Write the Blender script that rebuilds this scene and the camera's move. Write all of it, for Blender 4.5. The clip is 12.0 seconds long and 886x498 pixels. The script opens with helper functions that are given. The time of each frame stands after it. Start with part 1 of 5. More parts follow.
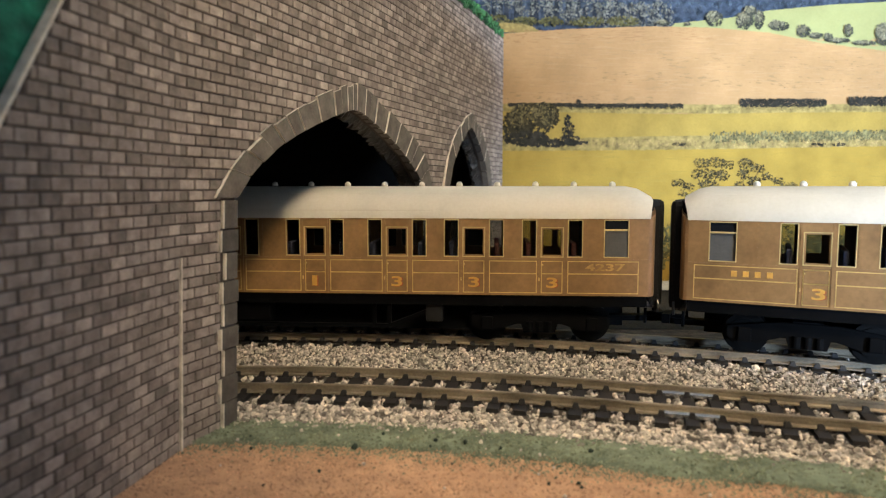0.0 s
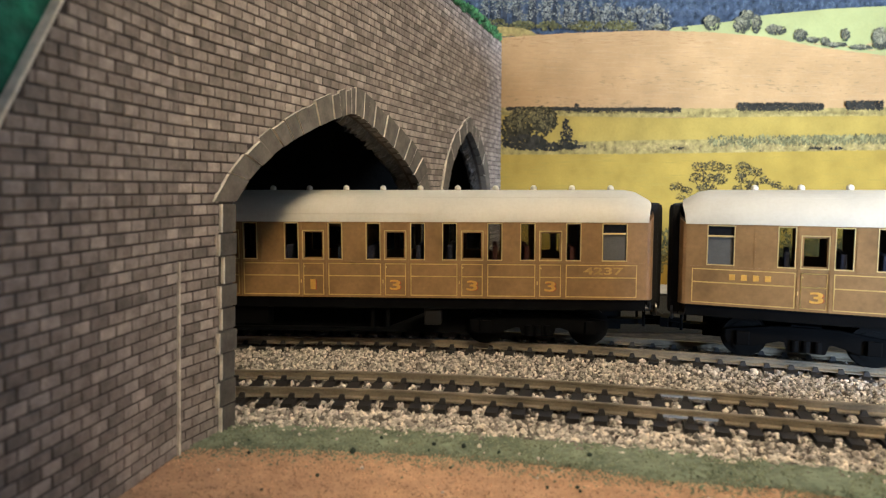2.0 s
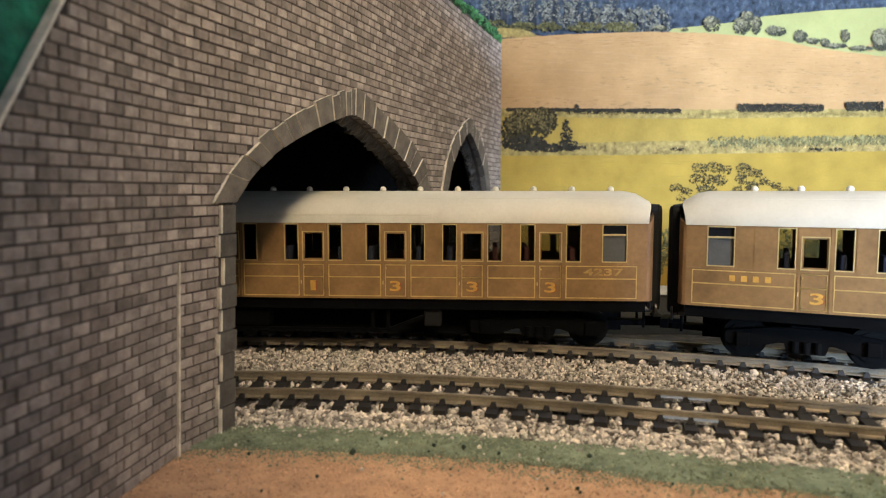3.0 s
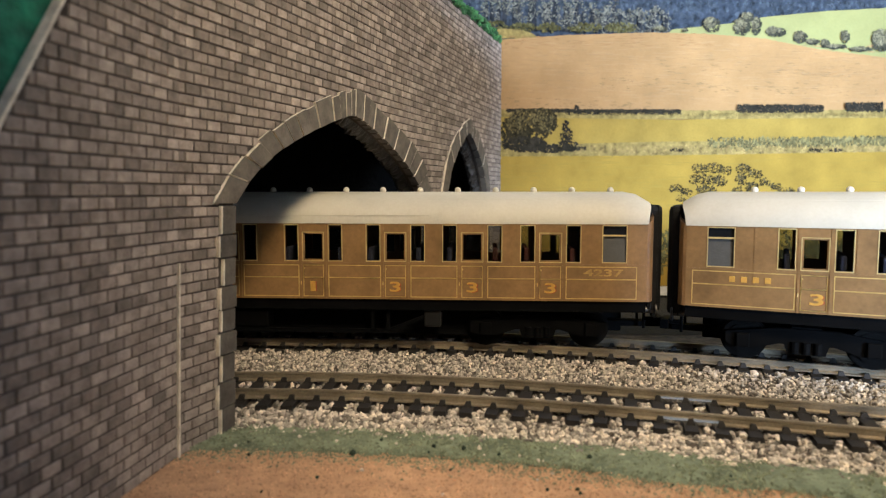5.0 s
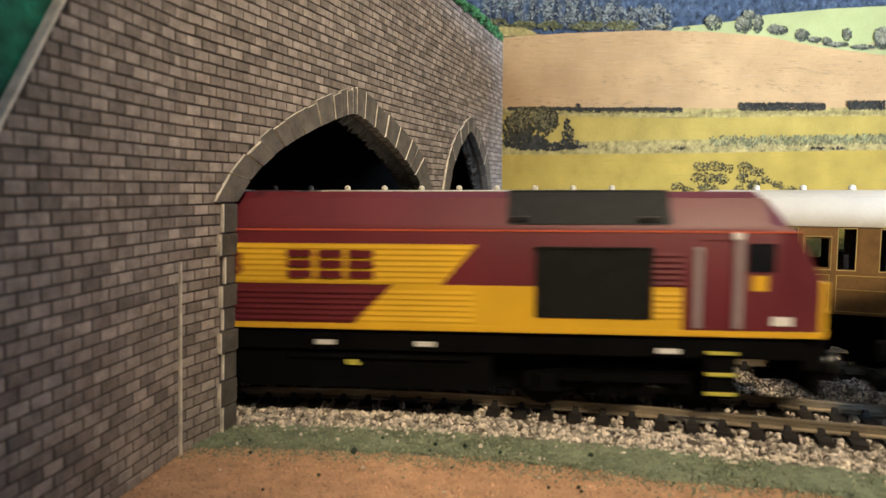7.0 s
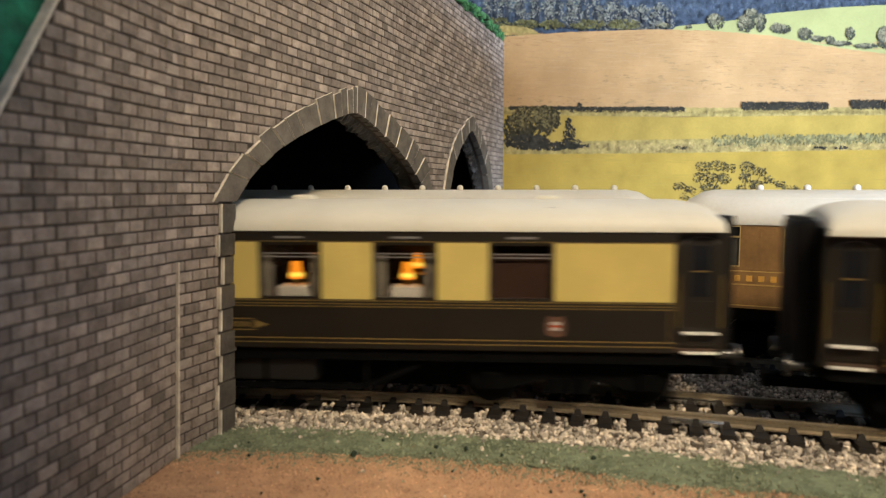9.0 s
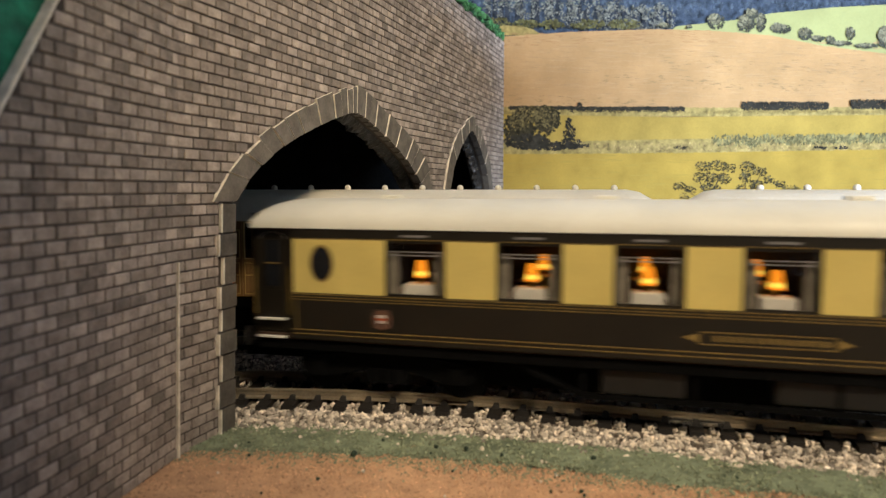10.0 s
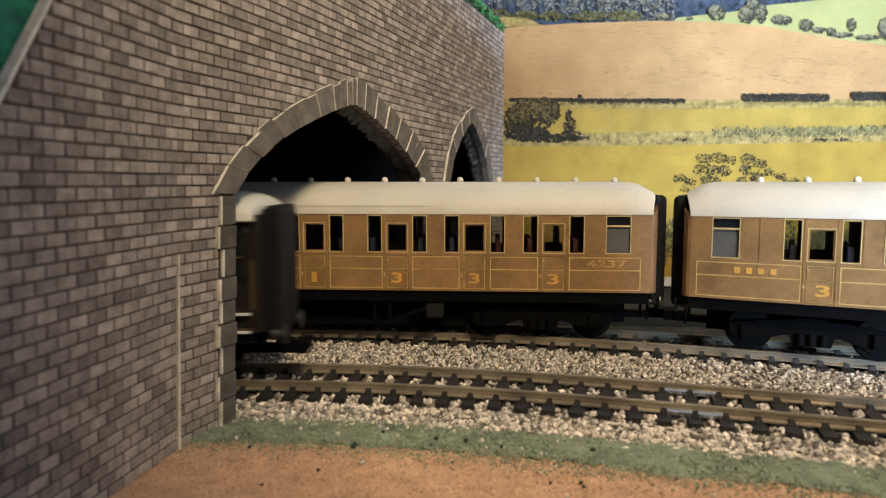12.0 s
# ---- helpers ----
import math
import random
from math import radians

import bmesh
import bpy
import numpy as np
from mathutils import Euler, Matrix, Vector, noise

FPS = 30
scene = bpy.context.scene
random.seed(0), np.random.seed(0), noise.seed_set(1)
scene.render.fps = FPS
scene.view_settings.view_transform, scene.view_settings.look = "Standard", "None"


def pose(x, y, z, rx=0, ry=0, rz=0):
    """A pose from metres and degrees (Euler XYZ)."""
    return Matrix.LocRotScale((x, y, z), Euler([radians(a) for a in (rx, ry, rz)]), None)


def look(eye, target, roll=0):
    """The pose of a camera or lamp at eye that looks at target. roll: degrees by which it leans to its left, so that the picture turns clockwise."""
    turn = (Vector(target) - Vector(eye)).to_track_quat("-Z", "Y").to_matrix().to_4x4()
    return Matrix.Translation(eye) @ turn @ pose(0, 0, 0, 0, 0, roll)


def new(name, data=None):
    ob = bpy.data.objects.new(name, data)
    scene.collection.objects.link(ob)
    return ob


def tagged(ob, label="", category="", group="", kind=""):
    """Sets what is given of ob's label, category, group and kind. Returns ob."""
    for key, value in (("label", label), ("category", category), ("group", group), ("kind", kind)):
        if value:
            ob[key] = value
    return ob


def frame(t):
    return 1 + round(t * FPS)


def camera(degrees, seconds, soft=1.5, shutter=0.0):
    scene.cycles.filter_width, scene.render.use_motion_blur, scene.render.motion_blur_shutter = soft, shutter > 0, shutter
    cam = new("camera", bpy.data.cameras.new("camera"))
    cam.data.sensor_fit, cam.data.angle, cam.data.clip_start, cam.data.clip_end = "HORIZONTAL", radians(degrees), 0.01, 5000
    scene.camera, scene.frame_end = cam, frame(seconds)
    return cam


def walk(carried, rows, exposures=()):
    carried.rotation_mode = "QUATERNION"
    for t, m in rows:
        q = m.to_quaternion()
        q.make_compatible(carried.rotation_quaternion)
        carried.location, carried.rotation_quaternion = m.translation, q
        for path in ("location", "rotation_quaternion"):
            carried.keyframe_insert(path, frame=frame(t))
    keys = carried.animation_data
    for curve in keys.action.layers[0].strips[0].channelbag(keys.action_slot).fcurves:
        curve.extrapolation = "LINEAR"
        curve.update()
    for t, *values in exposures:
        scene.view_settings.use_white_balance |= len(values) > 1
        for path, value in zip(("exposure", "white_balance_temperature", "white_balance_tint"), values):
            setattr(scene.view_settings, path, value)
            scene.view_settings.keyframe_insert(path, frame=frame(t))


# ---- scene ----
# A model railway of 4 mm scale on a baseboard; z = 0 is the top of the board.
cam = camera(66.32, 12.0, soft=1.2, shutter=0.5)
EYE_Z = 0.057
PATH = [(0.0, 0, 0, 5.29, -0.14), (0.5, 0, 0, 5.29, -0.11), (1.0, 0, 0, 5.24, -0.06), (1.5, 0, 0, 5.12, -0.05), (2.0, 0, 0, 4.98, -0.00), (2.5, 0, 0, 4.91, -0.00),
        (3.0, 0, 0, 4.89, -0.00), (4.0, 0, 0, 4.86, -0.00), (5.0, 0, 0, 4.83, -0.00), (5.5, 0, 0, 4.83, -0.05), (6.0, 0, 0, 4.91, -0.05), (6.5, 0, 0, 4.95, -0.06),
        (7.0, 0, 0, 4.98, -0.11), (8.0, 0, 0.9, 5.00, -0.14), (9.0, 0, 1.8, 5.00, -0.18), (9.5, 0, 1.8, 5.00, -0.18), (10.0, 0, 1.8, 5.01, -0.19), (10.5, 0, 1.8, 5.10, -0.20), (11.0, 0, 1.8, 5.29, -0.20), (11.5, 0, 1.8, 5.51, -0.19), (12.0, 0, 1.8, 5.66, -0.18)]
cam.data.dof.use_dof, cam.data.dof.focus_distance, cam.data.dof.aperture_fstop = True, 0.22, 24
walk(cam, [(t, pose(x / 1000, y / 1000, EYE_Z, 90 - down, 0, -turn)) for t, x, y, down, turn in PATH])

# ---- light: a daylight window to one side, an added warm source out of view ----
world = bpy.data.worlds.new("room_world")
scene.world = world
world.use_nodes = True
sky = world.node_tree.nodes.new("ShaderNodeTexSky")
sky.sky_type, sky.sun_disc = "NISHITA", False
sky.sun_elevation, sky.sun_rotation = radians(35), radians(120)
world.node_tree.links.new(sky.outputs[0], world.node_tree.nodes["Background"].inputs[0])
world.node_tree.nodes["Background"].inputs[1].default_value = 0.08


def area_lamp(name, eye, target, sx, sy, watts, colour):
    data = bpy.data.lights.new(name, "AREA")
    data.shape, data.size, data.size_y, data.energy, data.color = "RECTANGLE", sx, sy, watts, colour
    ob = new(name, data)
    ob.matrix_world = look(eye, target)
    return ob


# Warm source added out of view behind the camera; it has no fixture.
area_lamp("unseen_warm_light", (0.185, -0.26, 0.46), (0.0, 0.2, 0.05), 0.09, 0.09, 3.6, (1.0, 0.80, 0.53))
area_lamp("window_light", (1.15, -2.17, 0.30), (0.15, 0.2, 0.05), 0.7, 0.40, 250, (0.50, 0.70, 1.0))
scene.view_settings.exposure = 0.12


# ---- materials ----
def mat(name, colour, rough=0.6, metal=0.0, vary=0.12, size=0.004, bump=0.15, fine=0.0006, spec=0.5, second=None, island=0.0, per_object=0.0):
    """A surface with two scales of variation; sizes in metres."""
    m = bpy.data.materials.new(name)
    m.use_nodes = True
    nt = m.node_tree
    b = nt.nodes["Principled BSDF"]
    b.inputs["Roughness"].default_value, b.inputs["Metallic"].default_value = rough, metal
    b.inputs["Specular IOR Level"].default_value = spec
    co = nt.nodes.new("ShaderNodeTexCoord")
    n1, n2 = nt.nodes.new("ShaderNodeTexNoise"), nt.nodes.new("ShaderNodeTexNoise")
    for n, s, d in ((n1, size, 4), (n2, fine, 3)):
        n.inputs["Scale"].default_value, n.inputs["Detail"].default_value = 1 / s, d
        nt.links.new(co.outputs["Object"], n.inputs["Vector"])
    ramp = nt.nodes.new("ShaderNodeValToRGB")
    lo = second if second else tuple(c * (1 - 2 * vary) for c in colour)
    hi = colour if second else tuple(min(1, c * (1 + 2 * vary)) for c in colour)
    ramp.color_ramp.elements[0].color, ramp.color_ramp.elements[1].color = (*lo, 1), (*hi, 1)
    ramp.color_ramp.elements[0].position, ramp.color_ramp.elements[1].position = 0.3, 0.7
    nt.links.new(n1.outputs["Fac"], ramp.inputs[0])
    mix = nt.nodes.new("ShaderNodeMix")
    mix.data_type, mix.blend_type = "RGBA", "OVERLAY"
    mix.inputs["Factor"].default_value = min(1, vary * 2)
    nt.links.new(ramp.outputs[0], mix.inputs["A"])
    nt.links.new(n2.outputs["Fac"], mix.inputs["B"])
    last = mix.outputs["Result"]
    if island or per_object:
        src = nt.nodes.new("ShaderNodeNewGeometry").outputs["Random Per Island"] if island else nt.nodes.new("ShaderNodeObjectInfo").outputs["Random"]
        rng = nt.nodes.new("ShaderNodeMapRange")
        k = island or per_object
        rng.inputs["To Min"].default_value, rng.inputs["To Max"].default_value = 1 - k, 1 + k
        nt.links.new(src, rng.inputs["Value"])
        hsv = nt.nodes.new("ShaderNodeHueSaturation")
        nt.links.new(rng.outputs[0], hsv.inputs["Value"])
        nt.links.new(last, hsv.inputs["Color"])
        last = hsv.outputs[0]
    nt.links.new(last, b.inputs["Base Color"])
    if bump:
        bn = nt.nodes.new("ShaderNodeBump")
        bn.inputs["Strength"].default_value, bn.inputs["Distance"].default_value = bump, fine * 0.5
        nt.links.new(n2.outputs["Fac"], bn.inputs["Height"])
        nt.links.new(bn.outputs[0], b.inputs["Normal"])
    return m


def glow(name, colour, strength):
    m = bpy.data.materials.new(name)
    m.use_nodes = True
    b = m.node_tree.nodes["Principled BSDF"]
    b.inputs["Base Color"].default_value = (*colour, 1)
    b.inputs["Emission Color"].default_value, b.inputs["Emission Strength"].default_value = (*colour, 1), strength
    return m


def glass(name, tint=(1, 1, 1), rough=0.03):
    m = bpy.data.materials.new(name)
    m.use_nodes = True
    nt = m.node_tree
    out = nt.nodes["Material Output"]
    tr, gl, mx = nt.nodes.new("ShaderNodeBsdfTransparent"), nt.nodes.new("ShaderNodeBsdfGlossy"), nt.nodes.new("ShaderNodeMixShader")
    fr = nt.nodes.new("ShaderNodeFresnel")
    fr.inputs["IOR"].default_value = 1.45
    tr.inputs[0].default_value, gl.inputs["Roughness"].default_value = (*tint, 1), rough
    nt.links.new(fr.outputs[0], mx.inputs[0])
    nt.links.new(tr.outputs[0], mx.inputs[1])
    nt.links.new(gl.outputs[0], mx.inputs[2])
    nt.links.new(mx.outputs[0], out.inputs["Surface"])
    return m


M = {}
M["mortar"] = mat("mortar_brown", (0.058, 0.044, 0.036), 0.95, vary=0.15)
M["brick"] = mat("grey_brick", (0.30, 0.25, 0.215), 0.9, vary=0.14, size=0.003, bump=0.4, per_object=0.36)
M["brick_stuff"] = mat("grey_brick_field", (0.30, 0.25, 0.215), 0.9, vary=0.14, size=0.003, bump=0.4, island=0.36)
M["voussoir"] = mat("grey_arch_stone", (0.135, 0.117, 0.098), 0.85, vary=0.15, size=0.004, bump=0.35, per_object=0.14)
M["jamb_stone"] = mat("grey_jamb_stone", (0.098, 0.085, 0.071), 0.85, vary=0.15, size=0.004, bump=0.35, per_object=0.14)
M["card_edge"] = mat("bare_card_edge", (0.72, 0.66, 0.56), 0.9, vary=0.15)
M["tunnel_black"] = mat("tunnel_black", (0.006, 0.0055, 0.005), 0.95, vary=0.2, bump=0.6, size=0.006, fine=0.002)
M["hill"] = mat("green_hill_cloth", (0.008, 0.19, 0.10), 0.7, vary=0.3, size=0.012, bump=0.6, fine=0.003)
M["earth"] = mat("board_earth", (0.56, 0.335, 0.195), 0.95, vary=0.08, size=0.005, bump=0.8, fine=0.0007)
M["grain"] = mat("earth_grain", (0.55, 0.33, 0.20), 0.95, vary=0.15, island=0.4)
M["back_shade"] = mat("shaded_back_ground", (0.009, 0.008, 0.007), 0.95, vary=0.25, size=0.006, bump=0.7, fine=0.0012)
M["grass_paint"] = mat("green_scatter", (0.18, 0.215, 0.14), 0.95, vary=0.2, size=0.006, bump=0.6, fine=0.0012)
M["bed"] = mat("ballast_bed", (0.085, 0.066, 0.05), 0.95, vary=0.3, size=0.004, bump=0.8, fine=0.0012)
M["stone"] = mat("ballast_stone", (0.48, 0.42, 0.35), 0.9, vary=0.2, size=0.0015, bump=0.6, fine=0.0003, island=0.7)
M["rail"] = mat("nickel_rail", (0.31, 0.26, 0.19), 0.42, 0.6, vary=0.15, size=0.01)
M["sleeper"] = mat("sleeper_plastic", (0.012, 0.010, 0.009), 0.6, vary=0.2)
M["plaster"] = mat("room_plaster", (0.24, 0.21, 0.18), 0.9, vary=0.05, size=0.4, fine=0.01)
M["carpet"] = mat("room_carpet", (0.25, 0.2, 0.16), 0.95, vary=0.1, size=0.2, fine=0.004)


# ---- mesh helpers ----
def part(name, bm, material, parent=None, label=""):
    me = bpy.data.meshes.new(name)
    bmesh.ops.recalc_face_normals(bm, faces=bm.faces)
    bm.to_mesh(me)
    bm.free()
    for m in material if isinstance(material, (list, tuple)) else [material]:
        me.materials.append(m)
    ob = new(name, me)
    ob.parent = parent
    if label:
        ob["label"] = label
    return ob


def box(bm, x0, x1, y0, y1, z0, z1, bevel=0.0, mi=0):
    vs = [bm.verts.new(c) for c in ((x0, y0, z0), (x1, y0, z0), (x1, y1, z0), (x0, y1, z0), (x0, y0, z1), (x1, y0, z1), (x1, y1, z1), (x0, y1, z1))]
    fs = [bm.faces.new([vs[i] for i in f]) for f in ((0, 3, 2, 1), (4, 5, 6, 7), (0, 1, 5, 4), (1, 2, 6, 5), (2, 3, 7, 6), (3, 0, 4, 7))]
    for f in fs:
        f.material_index = mi
    if bevel:
        es = list({e for f in fs for e in f.edges})
        bmesh.ops.bevel(bm, geom=es, offset=bevel, segments=2, affect="EDGES", profile=0.6)
    return bm


def boxes(*dims, bevel=0.0):
    """One mesh of boxes given in millimetres."""
    bm = bmesh.new()
    for d in dims:
        box(bm, *[v / 1000 for v in d], bevel=bevel / 1000)
    return bm


def loft(rings, close=True, caps=True):
    """A skin over rings of equal length."""
    bm = bmesh.new()
    rs = [[bm.verts.new(v) for v in r] for r in rings]
    n = len(rs[0])
    for a, b in zip(rs, rs[1:]):
        for i in range(n if close else n - 1):
            j = (i + 1) % n
            bm.faces.new((a[i], a[j], b[j], b[i]))
    if caps and close:
        bm.faces.new(rs[0][::-1])
        bm.faces.new(rs[-1])
    return bm


def smooth(ob, angle=35):
    for p in ob.data.polygons:
        p.use_smooth = True
    ob.data.set_sharp_from_angle(angle=radians(angle))
    return ob


def cyl(bm, x, y, z, r, h, axis="z", seg=12, r2=None):
    """A drum centred at x, y, z along an axis."""
    rot = {"z": Matrix(), "x": Matrix.Rotation(radians(90), 4, "Y"), "y": Matrix.Rotation(radians(90), 4, "X")}[axis]
    bmesh.ops.create_cone(bm, cap_ends=True, segments=seg, radius1=r, radius2=r if r2 is None else r2, depth=h, matrix=Matrix.Translation((x, y, z)) @ rot)
    return bm


def thing(name, label, category, group="", kind=""):
    return tagged(new(name), label, category, group, kind)


# ---- the two tracks' lines ----
RAIL_TOP = 0.006
FRONT = (-0.0587, -0.1834, 0.3646, 0.283, 0.27, 0.46)
BACK = (-0.0756, -0.2640, 0.5066, 0.46, 9.0, 0.46)


def line(track, s, out=0.0):
    """A point of a track: straight in the tunnel, an arc, straight, a second arc from s2 to the turn a2; and its heading."""
    cx, cy, r, a1, s2, a2 = track
    if s > s2:
        n, t = Vector((math.sin(a1), math.cos(a1), 0)), Vector((math.cos(a1), -math.sin(a1), 0))
        mid = Vector((cx, cy, 0)) + n * r + t * (s2 - r * a1) - n * 0.55
        a = min(a1 + (s - s2) / 0.55, a2)
        n, t = Vector((math.sin(a), math.cos(a), 0)), Vector((math.cos(a), -math.sin(a), 0))
        return mid + n * (0.55 + out) + t * (s - s2 - 0.55 * (a - a1)), a
    a = min(max(s / r, 0), a1)
    n, t = Vector((math.sin(a), math.cos(a), 0)), Vector((math.cos(a), -math.sin(a), 0))
    return Vector((cx, cy, 0)) + n * (r + out) + t * (s - r * a), a


def on_track(track, s, half):
    """The pose of a vehicle whose middle is at s and whose bogies are half apart from it."""
    a, b = line(track, s - half)[0], line(track, s + half)[0]
    m, d = (a + b) / 2, b - a
    return pose(m.x, m.y, RAIL_TOP, 0, 0, math.degrees(math.atan2(d.y, d.x)))


# ---- the portal wall's surface ----
CREASE, WALL_DIR, WALL_LEN, WALL_TOP = Vector((-0.0573, 0.1417, 0)), Vector((0.347, 0.938, 0)), 0.258, 0.139
WALL_OUT = Vector((0.938, -0.347, 0))


def on_wall(a, z, proud=0.0):
    """The point a along the portal wall and z up; the card leans a little out at its near end."""
    lean = math.tan(radians(2.4 * max(0, 1 - a / 0.262)))
    return CREASE + WALL_DIR * a + WALL_OUT * (z * lean + proud) + Vector((0, 0, z))


WING_DIR = Vector((0.148, 0.989, 0))
WING_OUT = Vector((0.989, -0.148, 0))


def on_wing(a, z, proud=0.0):
    """The wing wall, from the crease (a = 0) towards the front (a below 0)."""
    return CREASE + WING_DIR * a + WING_OUT * (z * math.tan(radians(2.4)) + proud) + Vector((0, 0, z))


def arch_height(a, left, right, spring, top, grow=0.0, power=0.85):
    """Height of a flat pointed arch over a, or None beside it."""
    l, r = left - grow, right + grow
    if a <= l or a >= r:
        return None
    mid = (left + right) / 2
    u = abs(a - mid) / ((r - l) / 2)
    u = (math.sqrt(u * u + 0.0064) - 0.08) / 0.9232
    return spring + (top + grow - spring) * max(0, 1 - 0.75 * u - 0.25 * u ** 4) ** power


ARCHES = [(0.0185, 0.1375, 0.054, 0.0805), (0.166, 0.229, 0.056, 0.085)]


# ---- the room round the layout ----
def room():
    x0, x1, y0, y1, z0, z1 = -1.9, 1.9, -2.2, 0.46, -0.95, 1.5
    t = 0.1
    tagged(part("floor", boxes((1000 * x0, 1000 * x1, 1000 * y0, 1000 * y1, 1000 * z0 - 60, 1000 * z0)), M["carpet"]), "plain carpeted floor of the layout room", "floor", kind="structure")
    tagged(part("ceiling", boxes((1000 * x0, 1000 * x1, 1000 * y0, 1000 * y1, 1000 * z1, 1000 * z1 + 60)), M["plaster"]), "plain white plaster ceiling", "ceiling", kind="structure")
    bm = bmesh.new()
    box(bm, x0, x1, y1, y1 + t, z0, z1)
    tagged(part("wall_north", bm, M["plaster"]), "plain plaster wall behind the layout", "wall", kind="structure")
    bm = bmesh.new()
    for d in ((x0, 0.7, z0, z1), (1.6, x1, z0, z1), (0.7, 1.6, z0, 0.08), (0.7, 1.6, 0.52, z1)):
        box(bm, d[0], d[1], y0 - t, y0, d[2], d[3])
    tagged(part("wall_south", bm, M["plaster"]), "plain plaster wall with a window opening", "wall", kind="structure")
    # Board added out of view to hold lamp and window light off the left.
    bm = bmesh.new()
    box(bm, x0, 0.058, -0.075, -0.045, 0.0005, 0.262)
    box(bm, 0.0582, 0.215, -0.075, -0.045, 0.0005, 0.178)
    box(bm, 0.2152, 0.262, -0.075, -0.045, 0.105, 0.178)
    tagged(part("shade_board_front", bm, M["board_dark"]), "added unseen dark board that shades the left of the layout", "wall", kind="structure")
    bm = bmesh.new()
    box(bm, x0 - t, x0, y0, y1, z0, z1)
    tagged(part("wall_west", bm, M["plaster"]), "plain plaster end wall", "wall", kind="structure")
    bm = bmesh.new()
    box(bm, x1, x1 + t, y0, y1, z0, z1)
    tagged(part("wall_east", bm, M["plaster"]), "plain plaster end wall", "wall", kind="structure")
    bm = bmesh.new()
    box(bm, -1.88, 1.88, 0.0 - 0.95, 0.455, -0.02, 0.0 - 0.0006)
    board = tagged(part("baseboard", bm, M["earth"]), "brown baseboard of a model railway", "baseboard", kind="structure")
    for x in (-1.75, 1.75):
        for y in (-0.88, 0.38):
            bm = bmesh.new()
            box(bm, x - 0.03, x + 0.03, y - 0.03, y + 0.03, z0, -0.021)
            part("leg", bm, M["sleeper"], board)
    bm = bmesh.new()
    bmesh.ops.create_grid(bm, x_segments=160, y_segments=80, size=0.5, matrix=Matrix.Diagonal((1.6, 0.94, 1, 1)))
    for v in bm.verts:
        v.co.y -= 0.02
        v.co.z = 0.0004 * noise.noise(v.co * 60) + 0.0002 * noise.noise(v.co * 300)
    smooth(tagged(part("ground", bm, M["earth"]), "terracotta brown earth-textured ground of the layout", "ground", kind="structure"))


# ---- portal wall, wing wall, hill ----
def brick_mesh(corner, quads, name, material, parent, kind=""):
    """Bricks as shallow blocks; corner(a, z, proud) gives the surface."""
    vs, fs = [], []
    for a0, a1, z0, z1, pr in quads:
        k = len(vs)
        for p, e in ((0.0, 0.0), (pr, 0.00012)):
            vs += [corner(a0 + e, z0 + e, p), corner(a1 - e, z0 + e, p), corner(a1 - e, z1 - e, p), corner(a0 + e, z1 - e, p)]
        fs += [(k + 4, k + 5, k + 6, k + 7), (k, k + 1, k + 5, k + 4), (k + 1, k + 2, k + 6, k + 5), (k + 2, k + 3, k + 7, k + 6), (k + 3, k, k + 4, k + 7)]
    me = bpy.data.meshes.new(name)
    me.from_pydata([tuple(v) for v in vs], [], fs)
    me.materials.append(material)
    ob = new(name, me)
    ob.parent = parent
    if kind:
        ob["kind"] = kind
    return ob


COURSE, BRICK, GAP = 0.00234, 0.0047, 0.00034


def free_spans(z0, z1):
    """Stretches of the portal wall at one course that no arch ring takes."""
    taken = []
    for left, right, spring, top in ARCHES:
        g = 0.0062
        if z0 < spring:
            l, r = left - g + 0.001, right + g - 0.001
        else:
            l = next((a for a in np.arange(left - g, (left + right) / 2, 0.0004) if (arch_height(a, left, right, spring, top, g) or 0) > z0), None)
            if l is None:
                continue
            r = left + right - l
        taken.append((l, r))
    spans, at = [], 0.0
    for l, r in taken:
        spans.append((at, l))
        at = r
    spans.append((at, WALL_LEN))
    return spans


